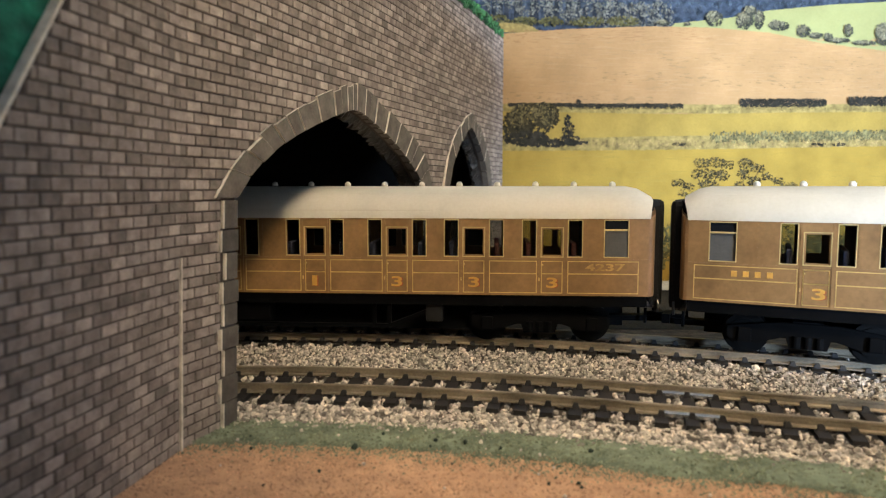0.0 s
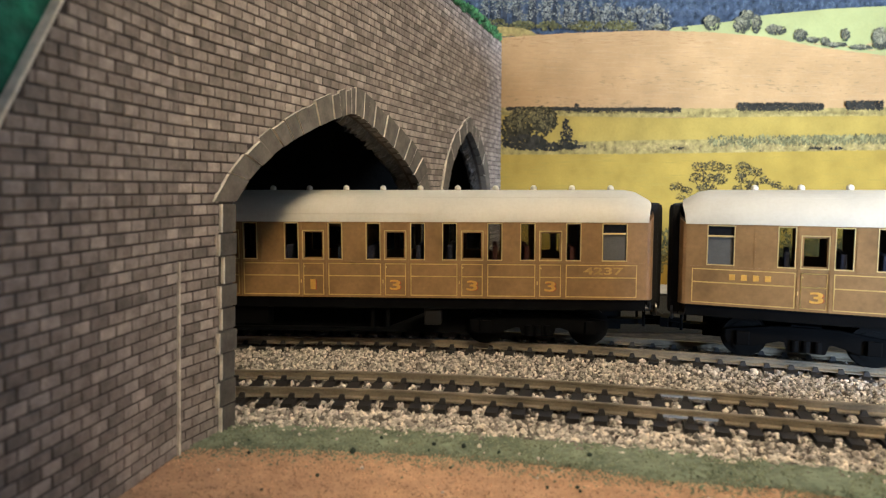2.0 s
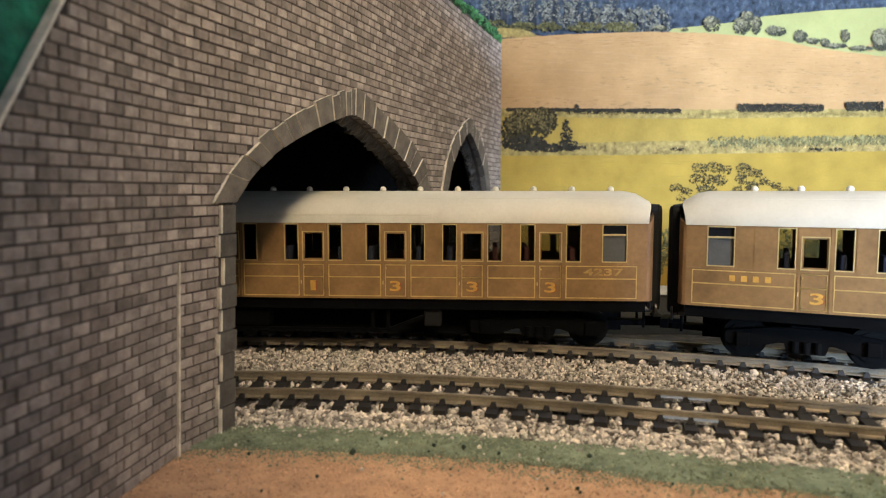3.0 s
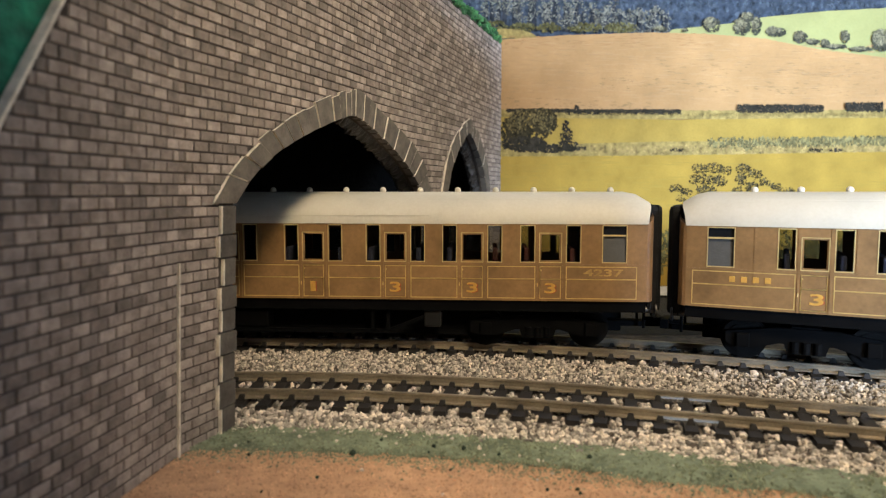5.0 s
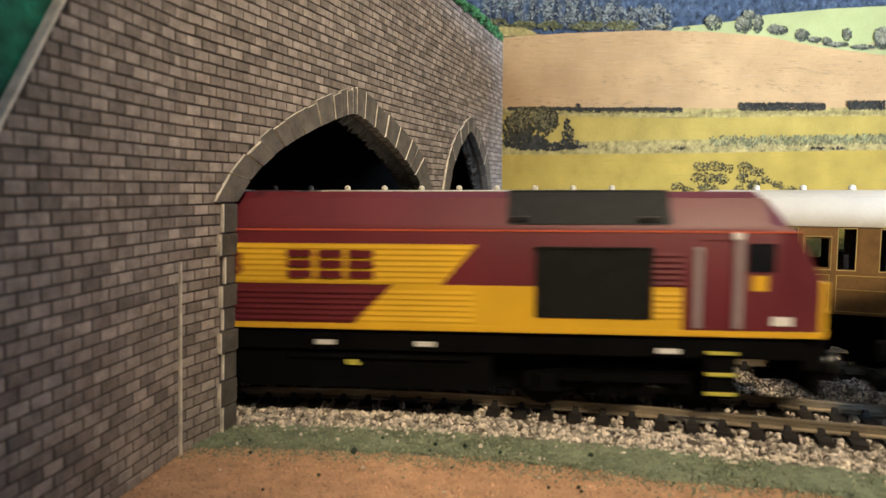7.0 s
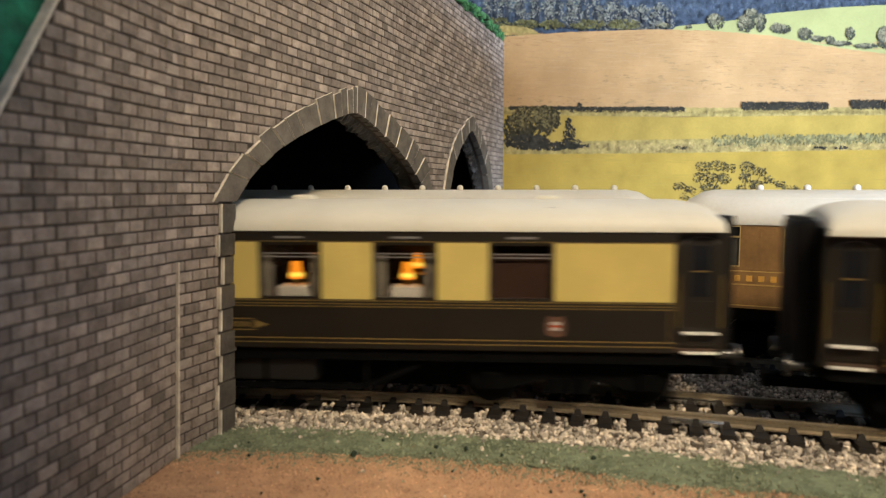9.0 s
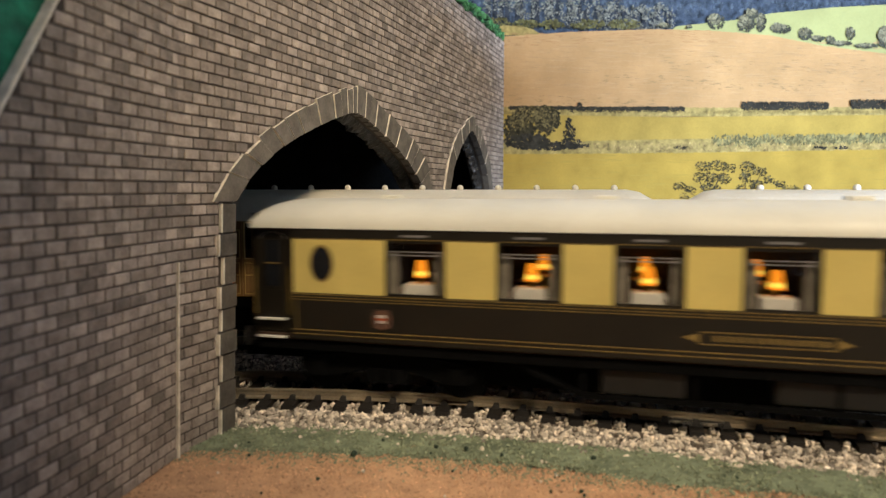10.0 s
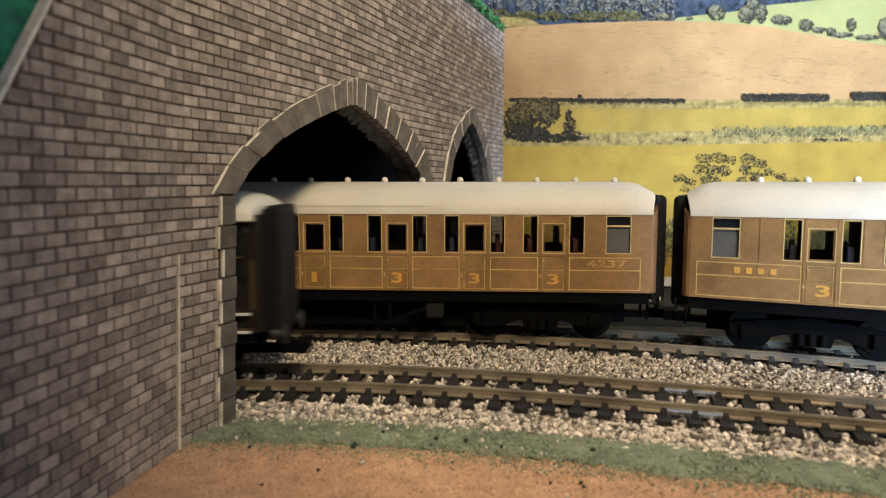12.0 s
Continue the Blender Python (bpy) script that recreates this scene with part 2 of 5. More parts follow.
def portal():
    wall = thing("wall_portal", "grey brick tunnel portal wall of printed card with two arches", "portal wall", kind="structure")
    # card with the two openings
    cuts = sorted({0.0, WALL_LEN, *[v for l, r, _, _ in ARCHES for v in np.linspace(l, r, 41)]})
    bm = bmesh.new()
    T = 0.003

    def low(a, b):
        for left, right, spring, top in ARCHES:
            if left - 1e-6 <= (a + b) / 2 <= right + 1e-6:
                return [arch_height(min(max(v, left + 1e-5), right - 1e-5), left, right, spring, top) for v in (a, b)]
        return [0.0, 0.0]
    for a, b in zip(cuts, cuts[1:]):
        za, zb = low(a, b)
        f = [bm.verts.new(on_wall(*q)) for q in ((a, za), (b, zb), (b, WALL_TOP), (a, WALL_TOP))]
        k = [bm.verts.new(on_wall(q[0], q[1], -T)) for q in ((a, za), (b, zb), (b, WALL_TOP), (a, WALL_TOP))]
        bm.faces.new(f)
        bm.faces.new(k[::-1])
        bm.faces.new((f[0], k[0], k[1], f[1]))
        bm.faces.new((f[2], k[2], k[3], f[3]))
    bmesh.ops.remove_doubles(bm, verts=bm.verts, dist=1e-6)
    part("card_backing", bm, M["mortar"], wall)
    # arch stones
    rng = random.Random(3)
    for left, right, spring, top in ARCHES:
        n = 28 if right - left > 0.1 else 14
        us = np.linspace(-1, 1, n + 1)
        us = np.sign(us) * np.abs(us) ** (1.2 if right - left > 0.1 else 1.0)
        mid, half = (left + right) / 2, (right - left) / 2
        ring = 0.0078 if half > 0.05 else 0.0066

        def at(u, g):
            a = mid + u * (half + g)
            # the outer edge has fuller shoulders than the opening
            full = 0 if not g else 0.20 if half < 0.05 else 0.20 * max(0, u) ** 0.5
            h = arch_height(a, left, right, spring, top, g, 0.85 - full)
            return a, (h if h else spring)
        flip = 0
        for u0, u1 in zip(us, us[1:]):
            e = 0.0028
            flip = 1 - flip
            pr = 0.0006 + 0.0002 * flip + rng.uniform(0, 0.0003)
            g1 = ring + (0.0022 * max(0, u0) if half > 0.05 else 0) + rng.uniform(-0.0006, 0.0007)
            inner = [at(u0 + e, 0), at(u1 - e, 0)]
            outer = [at(u0 + e, g1), at(u1 - e, g1)]
            bm = bmesh.new()
            lo = [bm.verts.new(on_wall(a, z, -0.002)) for a, z in (inner[0], inner[1], outer[1], outer[0])]
            hi = [bm.verts.new(on_wall(a, z, pr)) for a, z in (inner[0], inner[1], outer[1], outer[0])]
            bm.faces.new(hi)
            for i in range(4):
                f = bm.faces.new((lo[i], lo[(i + 1) % 4], hi[(i + 1) % 4], hi[i]))
                f.material_index = 0 if i == 0 else 1
            part("arch_stone", bm, [M["voussoir"], M["card_edge"]], wall)
        for side, a_in, sgn in ((0, left, -1), (1, right, 1)):
            z = 0.0
            k = 0
            while z < spring - 0.001:
                h = min(0.0060 + rng.uniform(-0.0008, 0.0008), spring - z)
                if spring - z - h < 0.003:
                    h = spring - z
                w = 0.0046 + 0.0013 * (k % 2) + rng.uniform(-0.0004, 0.0004)
                pr = 0.0005 + 0.0003 * (k % 2) + rng.uniform(0, 0.0003)
                a0, a1 = sorted((a_in - sgn * 0.0002, a_in + sgn * w))
                bm = bmesh.new()
                q = ((a0, z + 0.0002), (a1, z + 0.0002), (a1, z + h - 0.0002), (a0, z + h - 0.0002))
                lo = [bm.verts.new(on_wall(a, zz, -0.002)) for a, zz in q]
                hi = [bm.verts.new(on_wall(a, zz, pr)) for a, zz in q]
                # the outer edge is worn to the bare card
                e = sgn * 0.00035
                worn = [bm.verts.new(on_wall(a_in + sgn * w - e, zz, pr + 0.0001)) for zz in (z + 0.0002, z + h - 0.0002)]
                if sgn < 0:
                    bm.faces.new((worn[0], hi[1], hi[2], worn[1]))
                    bm.faces.new((hi[0], worn[0], worn[1], hi[3])).material_index = 1
                else:
                    bm.faces.new((hi[0], worn[0], worn[1], hi[3]))
                    bm.faces.new((worn[0], hi[1], hi[2], worn[1])).material_index = 1
                for i in range(4):
                    f = bm.faces.new((lo[i], lo[(i + 1) % 4], hi[(i + 1) % 4], hi[i]))
                    f.material_index = 1 if i == 3 else 0
                part("quoin", bm, [M["jamb_stone"], M["card_edge"]], wall)
                z += h
                k += 1
    # bricks in stretcher bond
    near, far = [], []
    for c in range(int(WALL_TOP / COURSE)):
        z0, z1 = c * COURSE + GAP / 2, (c + 1) * COURSE - GAP / 2
        for s0, s1 in free_spans(z0, z1):
            a = -BRICK * (0.5 if c % 2 else 0) + rng.uniform(-0.0003, 0.0003)
            while a < s1:
                b0, b1 = max(a + GAP / 2, s0 + 0.0001), min(a + BRICK - GAP / 2, s1 - 0.0001)
                if b1 - b0 > 0.0008:
                    q = (b0, b1, z0, z1, rng.uniform(0.00012, 0.00030))
                    (near if 0.0 <= b0 < 0.062 and 0.055 < z0 < 0.100 and len(near) < 296 else far).append(q)
                a += BRICK
    brick_mesh(on_wall, far, "brickwork", M["brick_stuff"], wall, "stuff")
    for q in near:
        brick_mesh(on_wall, [q], "brick", M["brick"], wall)

    wing = thing("wall_wing", "grey brick wing wall of printed card with a sloping top", "wing wall", kind="structure")
    bm = bmesh.new()
    pts = [(0, 0), (0, 0.139), (-0.0875, 0.003), (-0.0875, 0)]
    f = [bm.verts.new(on_wing(*p)) for p in pts]
    k = [bm.verts.new(on_wing(*p, -0.001)) for p in pts]
    bm.faces.new(f)
    bm.faces.new(k[::-1])
    for i in range(4):
        bm.faces.new((f[i], f[(i + 1) % 4], k[(i + 1) % 4], k[i]))
    part("card_backing", bm, M["mortar"], wing)
    quads = []
    for c in range(int(0.139 / COURSE)):
        z0, z1 = c * COURSE + GAP / 2, (c + 1) * COURSE - GAP / 2
        a = -BRICK * (0.5 if c % 2 else 0)
        stop = -(0.139 - z1) / 1.555
        a = 0.0 + (BRICK / 2 if c % 2 else 0)
        while a > stop:
            b0, b1 = max(a - BRICK + GAP / 2, stop), min(a - GAP / 2, -0.0002)
            if b1 - b0 > 0.0008:
                quads.append((b0, b1, z0, z1, rng.uniform(0.00012, 0.00030)))
            a -= BRICK
    near = [q for q in quads if q[0] > -0.040 and 0.028 < q[2] < 0.118][:296]
    chosen = set(near)
    brick_mesh(on_wing, [q for q in quads if q not in chosen], "brickwork", M["brick_stuff"], wing, "stuff")
    for q in near:
        brick_mesh(on_wing, [q], "brick", M["brick"], wing)
    bm = bmesh.new()
    p = [(-0.0890, 0.0), (0.0, 0.1395), (0.0, 0.1404), (-0.0897, 0.0006)]
    f = [bm.verts.new(on_wing(*q, 0.0005)) for q in p]
    k = [bm.verts.new(on_wing(*q, -0.0012)) for q in p]
    bm.faces.new(f)
    bm.faces.new(k[::-1])
    for i in range(4):
        bm.faces.new((f[i], f[(i + 1) % 4], k[(i + 1) % 4], k[i]))
    part("sloping_edge", bm, M["card_edge"], wing, "bare pale card edge")
    bm = bmesh.new()
    q = [(-0.0002, 0.0), (0.0004, 0.0), (0.00025, 0.042), (-0.0001, 0.042)]
    f = [bm.verts.new(on_wall(a, z, 0.0007)) for a, z in q]
    k = [bm.verts.new(on_wall(a, z, -0.0005)) for a, z in q]
    bm.faces.new(f)
    for i in range(4):
        bm.faces.new((f[i], f[(i + 1) % 4], k[(i + 1) % 4], k[i]))
    part("corner_strip", bm, M["card_edge"], wing, "pale worn card at the fold")


def hill():
    """Cloth hill over the tunnel, hollow, with a black inside."""
    bm = bmesh.new()
    nu, nv = 90, 46
    grid = []
    for i in range(nu + 1):
        row = []
        for j in range(nv + 1):
            d = j / nv * 0.385
            if d < 0.0875:
                e = on_wing(d - 0.0875, 0)
                top = 0.003 + 1.555 * d
                edge = on_wing(d - 0.0875, top, -0.0010)
            else:
                a = (d - 0.0875) / (0.385 - 0.0875) * 0.262
                edge = on_wall(min(a, 0.262), WALL_TOP, -0.0032)
                top = WALL_TOP
            u = i / nu
            x = edge.x - 0.0005 - (edge.x + 1.15) * u ** 1.6
            rise = 0.012 * min(1, u * 14) + 0.03 * u
            z = top + rise * min(1, top / 0.05) * (1 + 0.8 * noise.noise(Vector((x * 25, edge.y * 25, 1)))) + 0.003 * min(1, u * 20) * noise.noise(Vector((x * 130, edge.y * 130, 5)))
            row.append(bm.verts.new((x, edge.y, z)))
        grid.append(row)
    for i in range(nu):
        for j in range(nv):
            bm.faces.new((grid[i][j], grid[i + 1][j], grid[i + 1][j + 1], grid[i][j + 1]))
    smooth(tagged(part("hill", bm, M["hill"]), "dark green cloth-covered hill over the tunnel", "hill", kind="structure"), 60)
    # added black inner box that keeps the light out of the tunnel
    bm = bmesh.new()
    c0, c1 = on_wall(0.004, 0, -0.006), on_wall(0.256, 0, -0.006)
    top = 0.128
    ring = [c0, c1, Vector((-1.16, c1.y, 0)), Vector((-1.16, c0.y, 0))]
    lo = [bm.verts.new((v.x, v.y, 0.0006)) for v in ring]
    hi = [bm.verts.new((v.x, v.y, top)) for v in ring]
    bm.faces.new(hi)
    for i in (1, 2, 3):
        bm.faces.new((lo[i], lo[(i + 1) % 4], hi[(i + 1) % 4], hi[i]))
    tagged(part("tunnel_dark_box", bm, M["tunnel_black"]), "added matt black box that keeps the tunnel dark", "tunnel lining", kind="structure")
    # torn black rim behind the right haunch of each arch
    rng = random.Random(8)
    for left, right, spring, top in ARCHES:
        bm = bmesh.new()
        mid = (left + right) / 2
        prev = None
        for i in range(60):
            a = mid + (right - mid - 0.0003) * i / 59
            h = arch_height(a, left, right, spring, top)
            drop = 0.0009 + 0.0034 * abs(noise.noise(Vector((a * 140, 3, 0)))) + 0.0016 * abs(noise.noise(Vector((a * 520, 9, 0)))) + rng.uniform(0, 0.0004)
            ring = []
            for dz, dn in ((0.001, -0.0031), (-drop * 0.5, -0.0042 - rng.uniform(0, 0.001)), (-drop, -0.0055 - rng.uniform(0, 0.002)), (-drop * 0.4, -0.0078 - rng.uniform(0, 0.001)), (0.002, -0.0085)):
                ring.append(bm.verts.new(on_wall(a - max(0, -dz) * 0.8, h + dz, dn)))
            if prev:
                for p in range(4):
                    bm.faces.new((prev[p], prev[p + 1], ring[p + 1], ring[p]))
            prev = ring
        tagged(part("torn_lining", bm, M["torn"]), "torn crumpled black paper behind the arch", "tunnel lining", kind="structure")


# ---- tracks, ballast ----
def rail_mesh(track, out, s0, s1):
    prof = [(-1.1, -2.5), (1.1, -2.5), (1.1, -2.15), (0.28, -1.85), (0.28, -0.85), (0.5, -0.6), (0.5, -0.1), (0.35, 0), (-0.35, 0), (-0.5, -0.1), (-0.5, -0.6), (-0.28, -0.85), (-0.28, -1.85), (-1.1, -2.15)]
    ss = [s0] + list(np.arange(-0.02, 0.40, 0.008)) + [s1]
    rings = []
    for s in ss:
        rings.append([line(track, s, out + w / 1000)[0] + Vector((0, 0, RAIL_TOP + z / 1000)) for w, z in prof])
    return loft(rings)


def sleeper_shape():
    bm = boxes((-1.65, 1.65, -14, 14, 1.7, 3.3))
    for v in bm.verts:
        if v.co.z > 0.003:
            v.co.x *= 0.9
    for y in (-8.25, 8.25):
        for d in (-1, 1):
            n = len(bm.verts)
            box(bm, -0.0010, 0.0010, (y + d * 1.0 - 0.55) / 1000, (y + d * 1.0 + 0.55) / 1000, 0.0033, 0.0046)
            bm.verts.ensure_lookup_table()
            for v in bm.verts[n:]:
                if v.co.z > 0.004:
                    v.co.x *= 0.55
                    v.co.y += -d * 0.00025
    return bm


PITCH = 0.0067


def track_of(name, track, label):
    t = thing(name, label, "railway track", "two tracks")
    for out in (-0.00825, 0.00825):
        smooth(part("rail", rail_mesh(track, out, -1.05, 1.84), M["rail"], t, "worn nickel-silver rail"), 25)
    first = part("sleeper", sleeper_shape(), M["sleeper"], t, "dark brown plastic sleeper")
    me = first.data
    far = bmesh.new()
    ks = range(int(-1.0 / PITCH), int(1.83 / PITCH))
    rng = random.Random(5)
    used = False
    for k in ks:
        s = k * PITCH
        p, a = line(track, s)
        m = Matrix.Translation(p) @ Matrix.Rotation(-a + radians(rng.uniform(-0.8, 0.8)), 4, "Z")
        if -0.035 < s < 0.24:
            ob = first if not used else new("sleeper", me)
            used = True
            ob.parent = t
            ob.matrix_basis = m
        else:
            n = len(far.verts)
            box(far, -0.0016, 0.0016, -0.014, 0.014, 0.0017, 0.0033)
            far.verts.ensure_lookup_table()
            for v in far.verts[n:]:
                v.co = m @ v.co
    part("sleepers_beyond", far, M["sleeper"], t)["kind"] = "stuff"
    # a pair of joiners
    bm = bmesh.new()
    for out in (-0.00825, 0.00825):
        rings = [[line(track, s, out + w / 1000)[0] + Vector((0, 0, RAIL_TOP + z / 1000)) for w, z in ((-1.25, -2.6), (1.25, -2.6), (1.25, -1.8), (0.6, -1.4), (-0.6, -1.4), (-1.25, -1.8))] for s in (0.114, 0.120, 0.127)]
        for b in (loft(rings),):
            tmp = bpy.data.meshes.new("joiner")
            b.to_mesh(tmp)
            b.free()
            bm.from_mesh(tmp)
            bpy.data.meshes.remove(tmp)
    if name == "front_track":
        part("rail_joiner", bm, M["steel"], t, "bright steel rail joiners")
    else:
        bm.free()


def strip(track0, o0, track1, o1, n, s0, s1, step=0.006):
    """Points between two offsets of the tracks."""
    rows = []
    for s in np.arange(s0, s1, step):
        a, b = line(track0, s, o0)[0], line(track1, s * 1.0, o1)[0]
        rows.append([a.lerp(b, i / n) for i in range(n + 1)])
    return rows


def ballast():
    bm = bmesh.new()
    ss = list(np.arange(-1.0, -0.06, 0.05)) + list(np.arange(-0.06, 0.32, 0.004)) + list(np.arange(0.34, 1.84, 0.05))
    prev = None
    for s in ss:
        ring = []
        for o, z in ((-0.0215, 0.0), (-0.0185, 0.0014), (-0.015, 0.0021), (-0.009, 0.0022), (0, 0.0022), (0.009, 0.0022), (0.015, 0.0022)):
            p = line(FRONT, s, o + (0.0012 * noise.noise(Vector((s * 90, 0, 0))) if o < -0.018 else 0))[0]
            ring.append(bm.verts.new((p.x, p.y, z + 0.0003 * noise.noise(p * 400))))
        for o, z in ((-0.016, 0.0020), (-0.009, 0.0022), (0, 0.0022), (0.009, 0.0022), (0.016, 0.0021), (0.024, 0.0014), (0.05, 0.0008)):
            p = line(BACK, s * 1.0, o)[0]
            ring.append(bm.verts.new((p.x, p.y, z + 0.0003 * noise.noise(p * 400))))
        if prev:
            for i in range(len(ring) - 1):
                bm.faces.new((prev[i], prev[i + 1], ring[i + 1], ring[i]))
        prev = ring
    bed = smooth(tagged(part("ballast_bed", bm, M["bed"]), "grey-brown ballast bed under both tracks", "ballast", kind="structure"), 60)
    # loose stones
    rng = np.random.default_rng(4)
    base = bmesh.new()
    bmesh.ops.create_icosphere(base, subdivisions=1, radius=1)
    bv = np.array([v.co[:] for v in base.verts])
    bf = np.array([[v.index for v in f.verts] for f in base.faces])
    base.free()
    spots = []

    def scatter(n, track, o0, o1, s0, s1, z, r0, r1, skip=()):
        for _ in range(n):
            s, o = rng.uniform(s0, s1), rng.uniform(o0, o1)
            if any(l < o < h for l, h in skip):
                continue
            k = (s / PITCH) % 1
            if abs(o) < 0.0148 and (k < 0.30 or k > 0.70):
                continue
            p = line(track, s, o)[0]
            spots.append((p.x, p.y, z(o) + rng.uniform(-0.0002, 0.0003), rng.uniform(r0, r1)))
    rails = ((-0.0096, -0.0069), (0.0069, 0.0096))
    scatter(6200, FRONT, -0.0226, -0.0122, -0.03, 0.25, lambda o: 0.0003 + 0.0016 * min(1, (o + 0.0222) / 0.006), 0.00030, 0.00084)
    scatter(420, FRONT, -0.026, -0.0205, -0.03, 0.25, lambda o: 0.0003, 0.0003, 0.0008)
    scatter(6000, FRONT, -0.013, 0.013, -0.03, 0.25, lambda o: 0.0026, 0.0004, 0.0008, rails)
    scatter(2600, BACK, -0.014, 0.014, -0.03, 0.27, lambda o: 0.0024, 0.0005, 0.0009, rails)
    for _ in range(15000):
        s = rng.uniform(-0.04, 0.27)
        a, b = line(FRONT, s, 0.0112)[0], line(BACK, s, -0.0108)[0]
        p = a.lerp(b, rng.uniform(0, 1))
        spots.append((p.x, p.y, 0.0023 + rng.uniform(-0.0002, 0.0005), rng.uniform(0.00024, 0.00062)))
    n = len(spots)
    vs = np.repeat(bv[None], n, 0) * (1 + rng.uniform(-0.45, 0.45, (n, len(bv), 1)))
    vs = vs * rng.uniform(0.65, 1.25, (n, 1, 3))
    ang = rng.uniform(0, 2 * np.pi, n)
    c, s_ = np.cos(ang), np.sin(ang)
    x, y = vs[:, :, 0] * c[:, None] - vs[:, :, 1] * s_[:, None], vs[:, :, 0] * s_[:, None] + vs[:, :, 1] * c[:, None]
    sp = np.array(spots)
    vs = np.stack([x, y, vs[:, :, 2]], 2) * sp[:, 3][:, None, None] + sp[:, None, :3]
    fs = (bf[None] + (np.arange(n) * len(bv))[:, None, None]).reshape(-1, 3)
    me = bpy.data.meshes.new("ballast_stones")
    me.from_pydata(vs.reshape(-1, 3).tolist(), [], fs.tolist())
    me.materials.append(M["stone"])
    tagged(new("ballast_stones", me), "loose pale grey-pink stone ballast round the sleepers", "ballast", kind="stuff")
    # green scatter along the edge
    bm = bmesh.new()
    prev = None
    for s in np.arange(-0.06, 0.34, 0.002):
        w0, w1 = 0.019, 0.0355 + 0.0025 * noise.noise(Vector((s * 40, 7, 0))) + 0.001 * noise.noise(Vector((s * 300, 9, 0)))
        ring = []
        for i in range(7):
            p = line(FRONT, s, -(w0 + (w1 - w0) * i / 6))[0]
            ring.append(bm.verts.new((p.x, p.y, 0.00062 + 0.0004 * noise.noise(p * 60) + (0.0003 * noise.noise(p * 500) if i < 6 else -0.0005))))
        if prev:
            for i in range(6):
                bm.faces.new((prev[i], prev[i + 1], ring[i + 1], ring[i]))
        prev = ring
    smooth(tagged(part("grass_strip", bm, M["grass_paint"]), "thin green scatter strip along the ballast edge", "grass", kind="stuff"), 60)


def specks(name, label, category, spots, material, seed):
    """Very many tiny grains lying on the ground; spots of x, y, z and size."""
    rng = np.random.default_rng(seed)
    base = np.array([(1, 0, 0), (-0.5, 0.87, 0), (-0.5, -0.87, 0), (0, 0, 0.8)])
    sp = np.array(spots)
    n = len(sp)
    ang = rng.uniform(0, 6.283, n)
    vs = base[None] * (1 + rng.uniform(-0.3, 0.3, (n, 4, 1)))
    x, y = vs[:, :, 0] * np.cos(ang)[:, None] - vs[:, :, 1] * np.sin(ang)[:, None], vs[:, :, 0] * np.sin(ang)[:, None] + vs[:, :, 1] * np.cos(ang)[:, None]
    vs = np.stack([x, y, vs[:, :, 2]], 2) * sp[:, 3][:, None, None] + sp[:, None, :3]
    fs = (np.array([(0, 1, 3), (1, 2, 3), (2, 0, 3)])[None] + (np.arange(n) * 4)[:, None, None]).reshape(-1, 3)
    me = bpy.data.meshes.new(name)
    me.from_pydata(vs.reshape(-1, 3).tolist(), [], fs.tolist())
    me.materials.append(material)
    tagged(new(name, me), label, category, kind="stuff")


def scatter_material():
    rng = random.Random(77)
    green = []
    for _ in range(11000):
        s = rng.uniform(-0.03, 0.26)
        w = 0.0340 + 0.0025 * noise.noise(Vector((s * 40, 7, 0))) + rng.gauss(0, 0.0042)
        p = line(FRONT, s, -w)[0]
        green.append((p.x, p.y, 0.0003, rng.uniform(0.00015, 0.0004)))
    for _ in range(5000):
        s = rng.uniform(-0.03, 0.26)
        p = line(FRONT, s, -rng.uniform(0.020, 0.036))[0]
        green.append((p.x, p.y, 0.0007, rng.uniform(0.00025, 0.0006)))
    specks("grass_flakes", "fine green scatter thinning out over the earth", "grass", green, M["flake"], 1)
    grains = []
    for _ in range(26000):
        y = rng.uniform(0.085, 0.150)
        x = rng.uniform(-0.06, 0.10)
        grains.append((x, y - max(0, x) * 0.2, 0.0002, rng.uniform(0.00010, 0.00034)))
    specks("earth_grains", "fine sandy brown grains over the ground", "earth", grains, M["grain"], 2)
    # Near-black colour stands for the shade that the coaches cast behind the track.
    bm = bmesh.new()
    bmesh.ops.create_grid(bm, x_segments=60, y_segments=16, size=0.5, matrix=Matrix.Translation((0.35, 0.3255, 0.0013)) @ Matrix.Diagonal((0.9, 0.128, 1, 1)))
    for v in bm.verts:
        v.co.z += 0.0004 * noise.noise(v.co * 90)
    smooth(tagged(part("ground_back", bm, M["back_shade"]), "ground behind the tracks, coloured dark for the shade of the coaches", "ground", kind="structure"))


def back_strip():
    """Ground between the back track and the landscape board, coloured pale as lit."""
    bm = bmesh.new()
    bmesh.ops.create_grid(bm, x_segments=60, y_segments=6, size=0.5, matrix=Matrix.Translation((0.35, 0.3715, 0.0026)) @ Matrix.Diagonal((0.9, 0.036, 1, 1)))
    for v in bm.verts:
        v.co.z += 0.0004 * noise.noise(v.co * 90)
    smooth(tagged(part("ground_lit_strip", bm, M["pale_ground"]), "strip of ground along the landscape board, coloured pale as lit", "ground", kind="structure"))


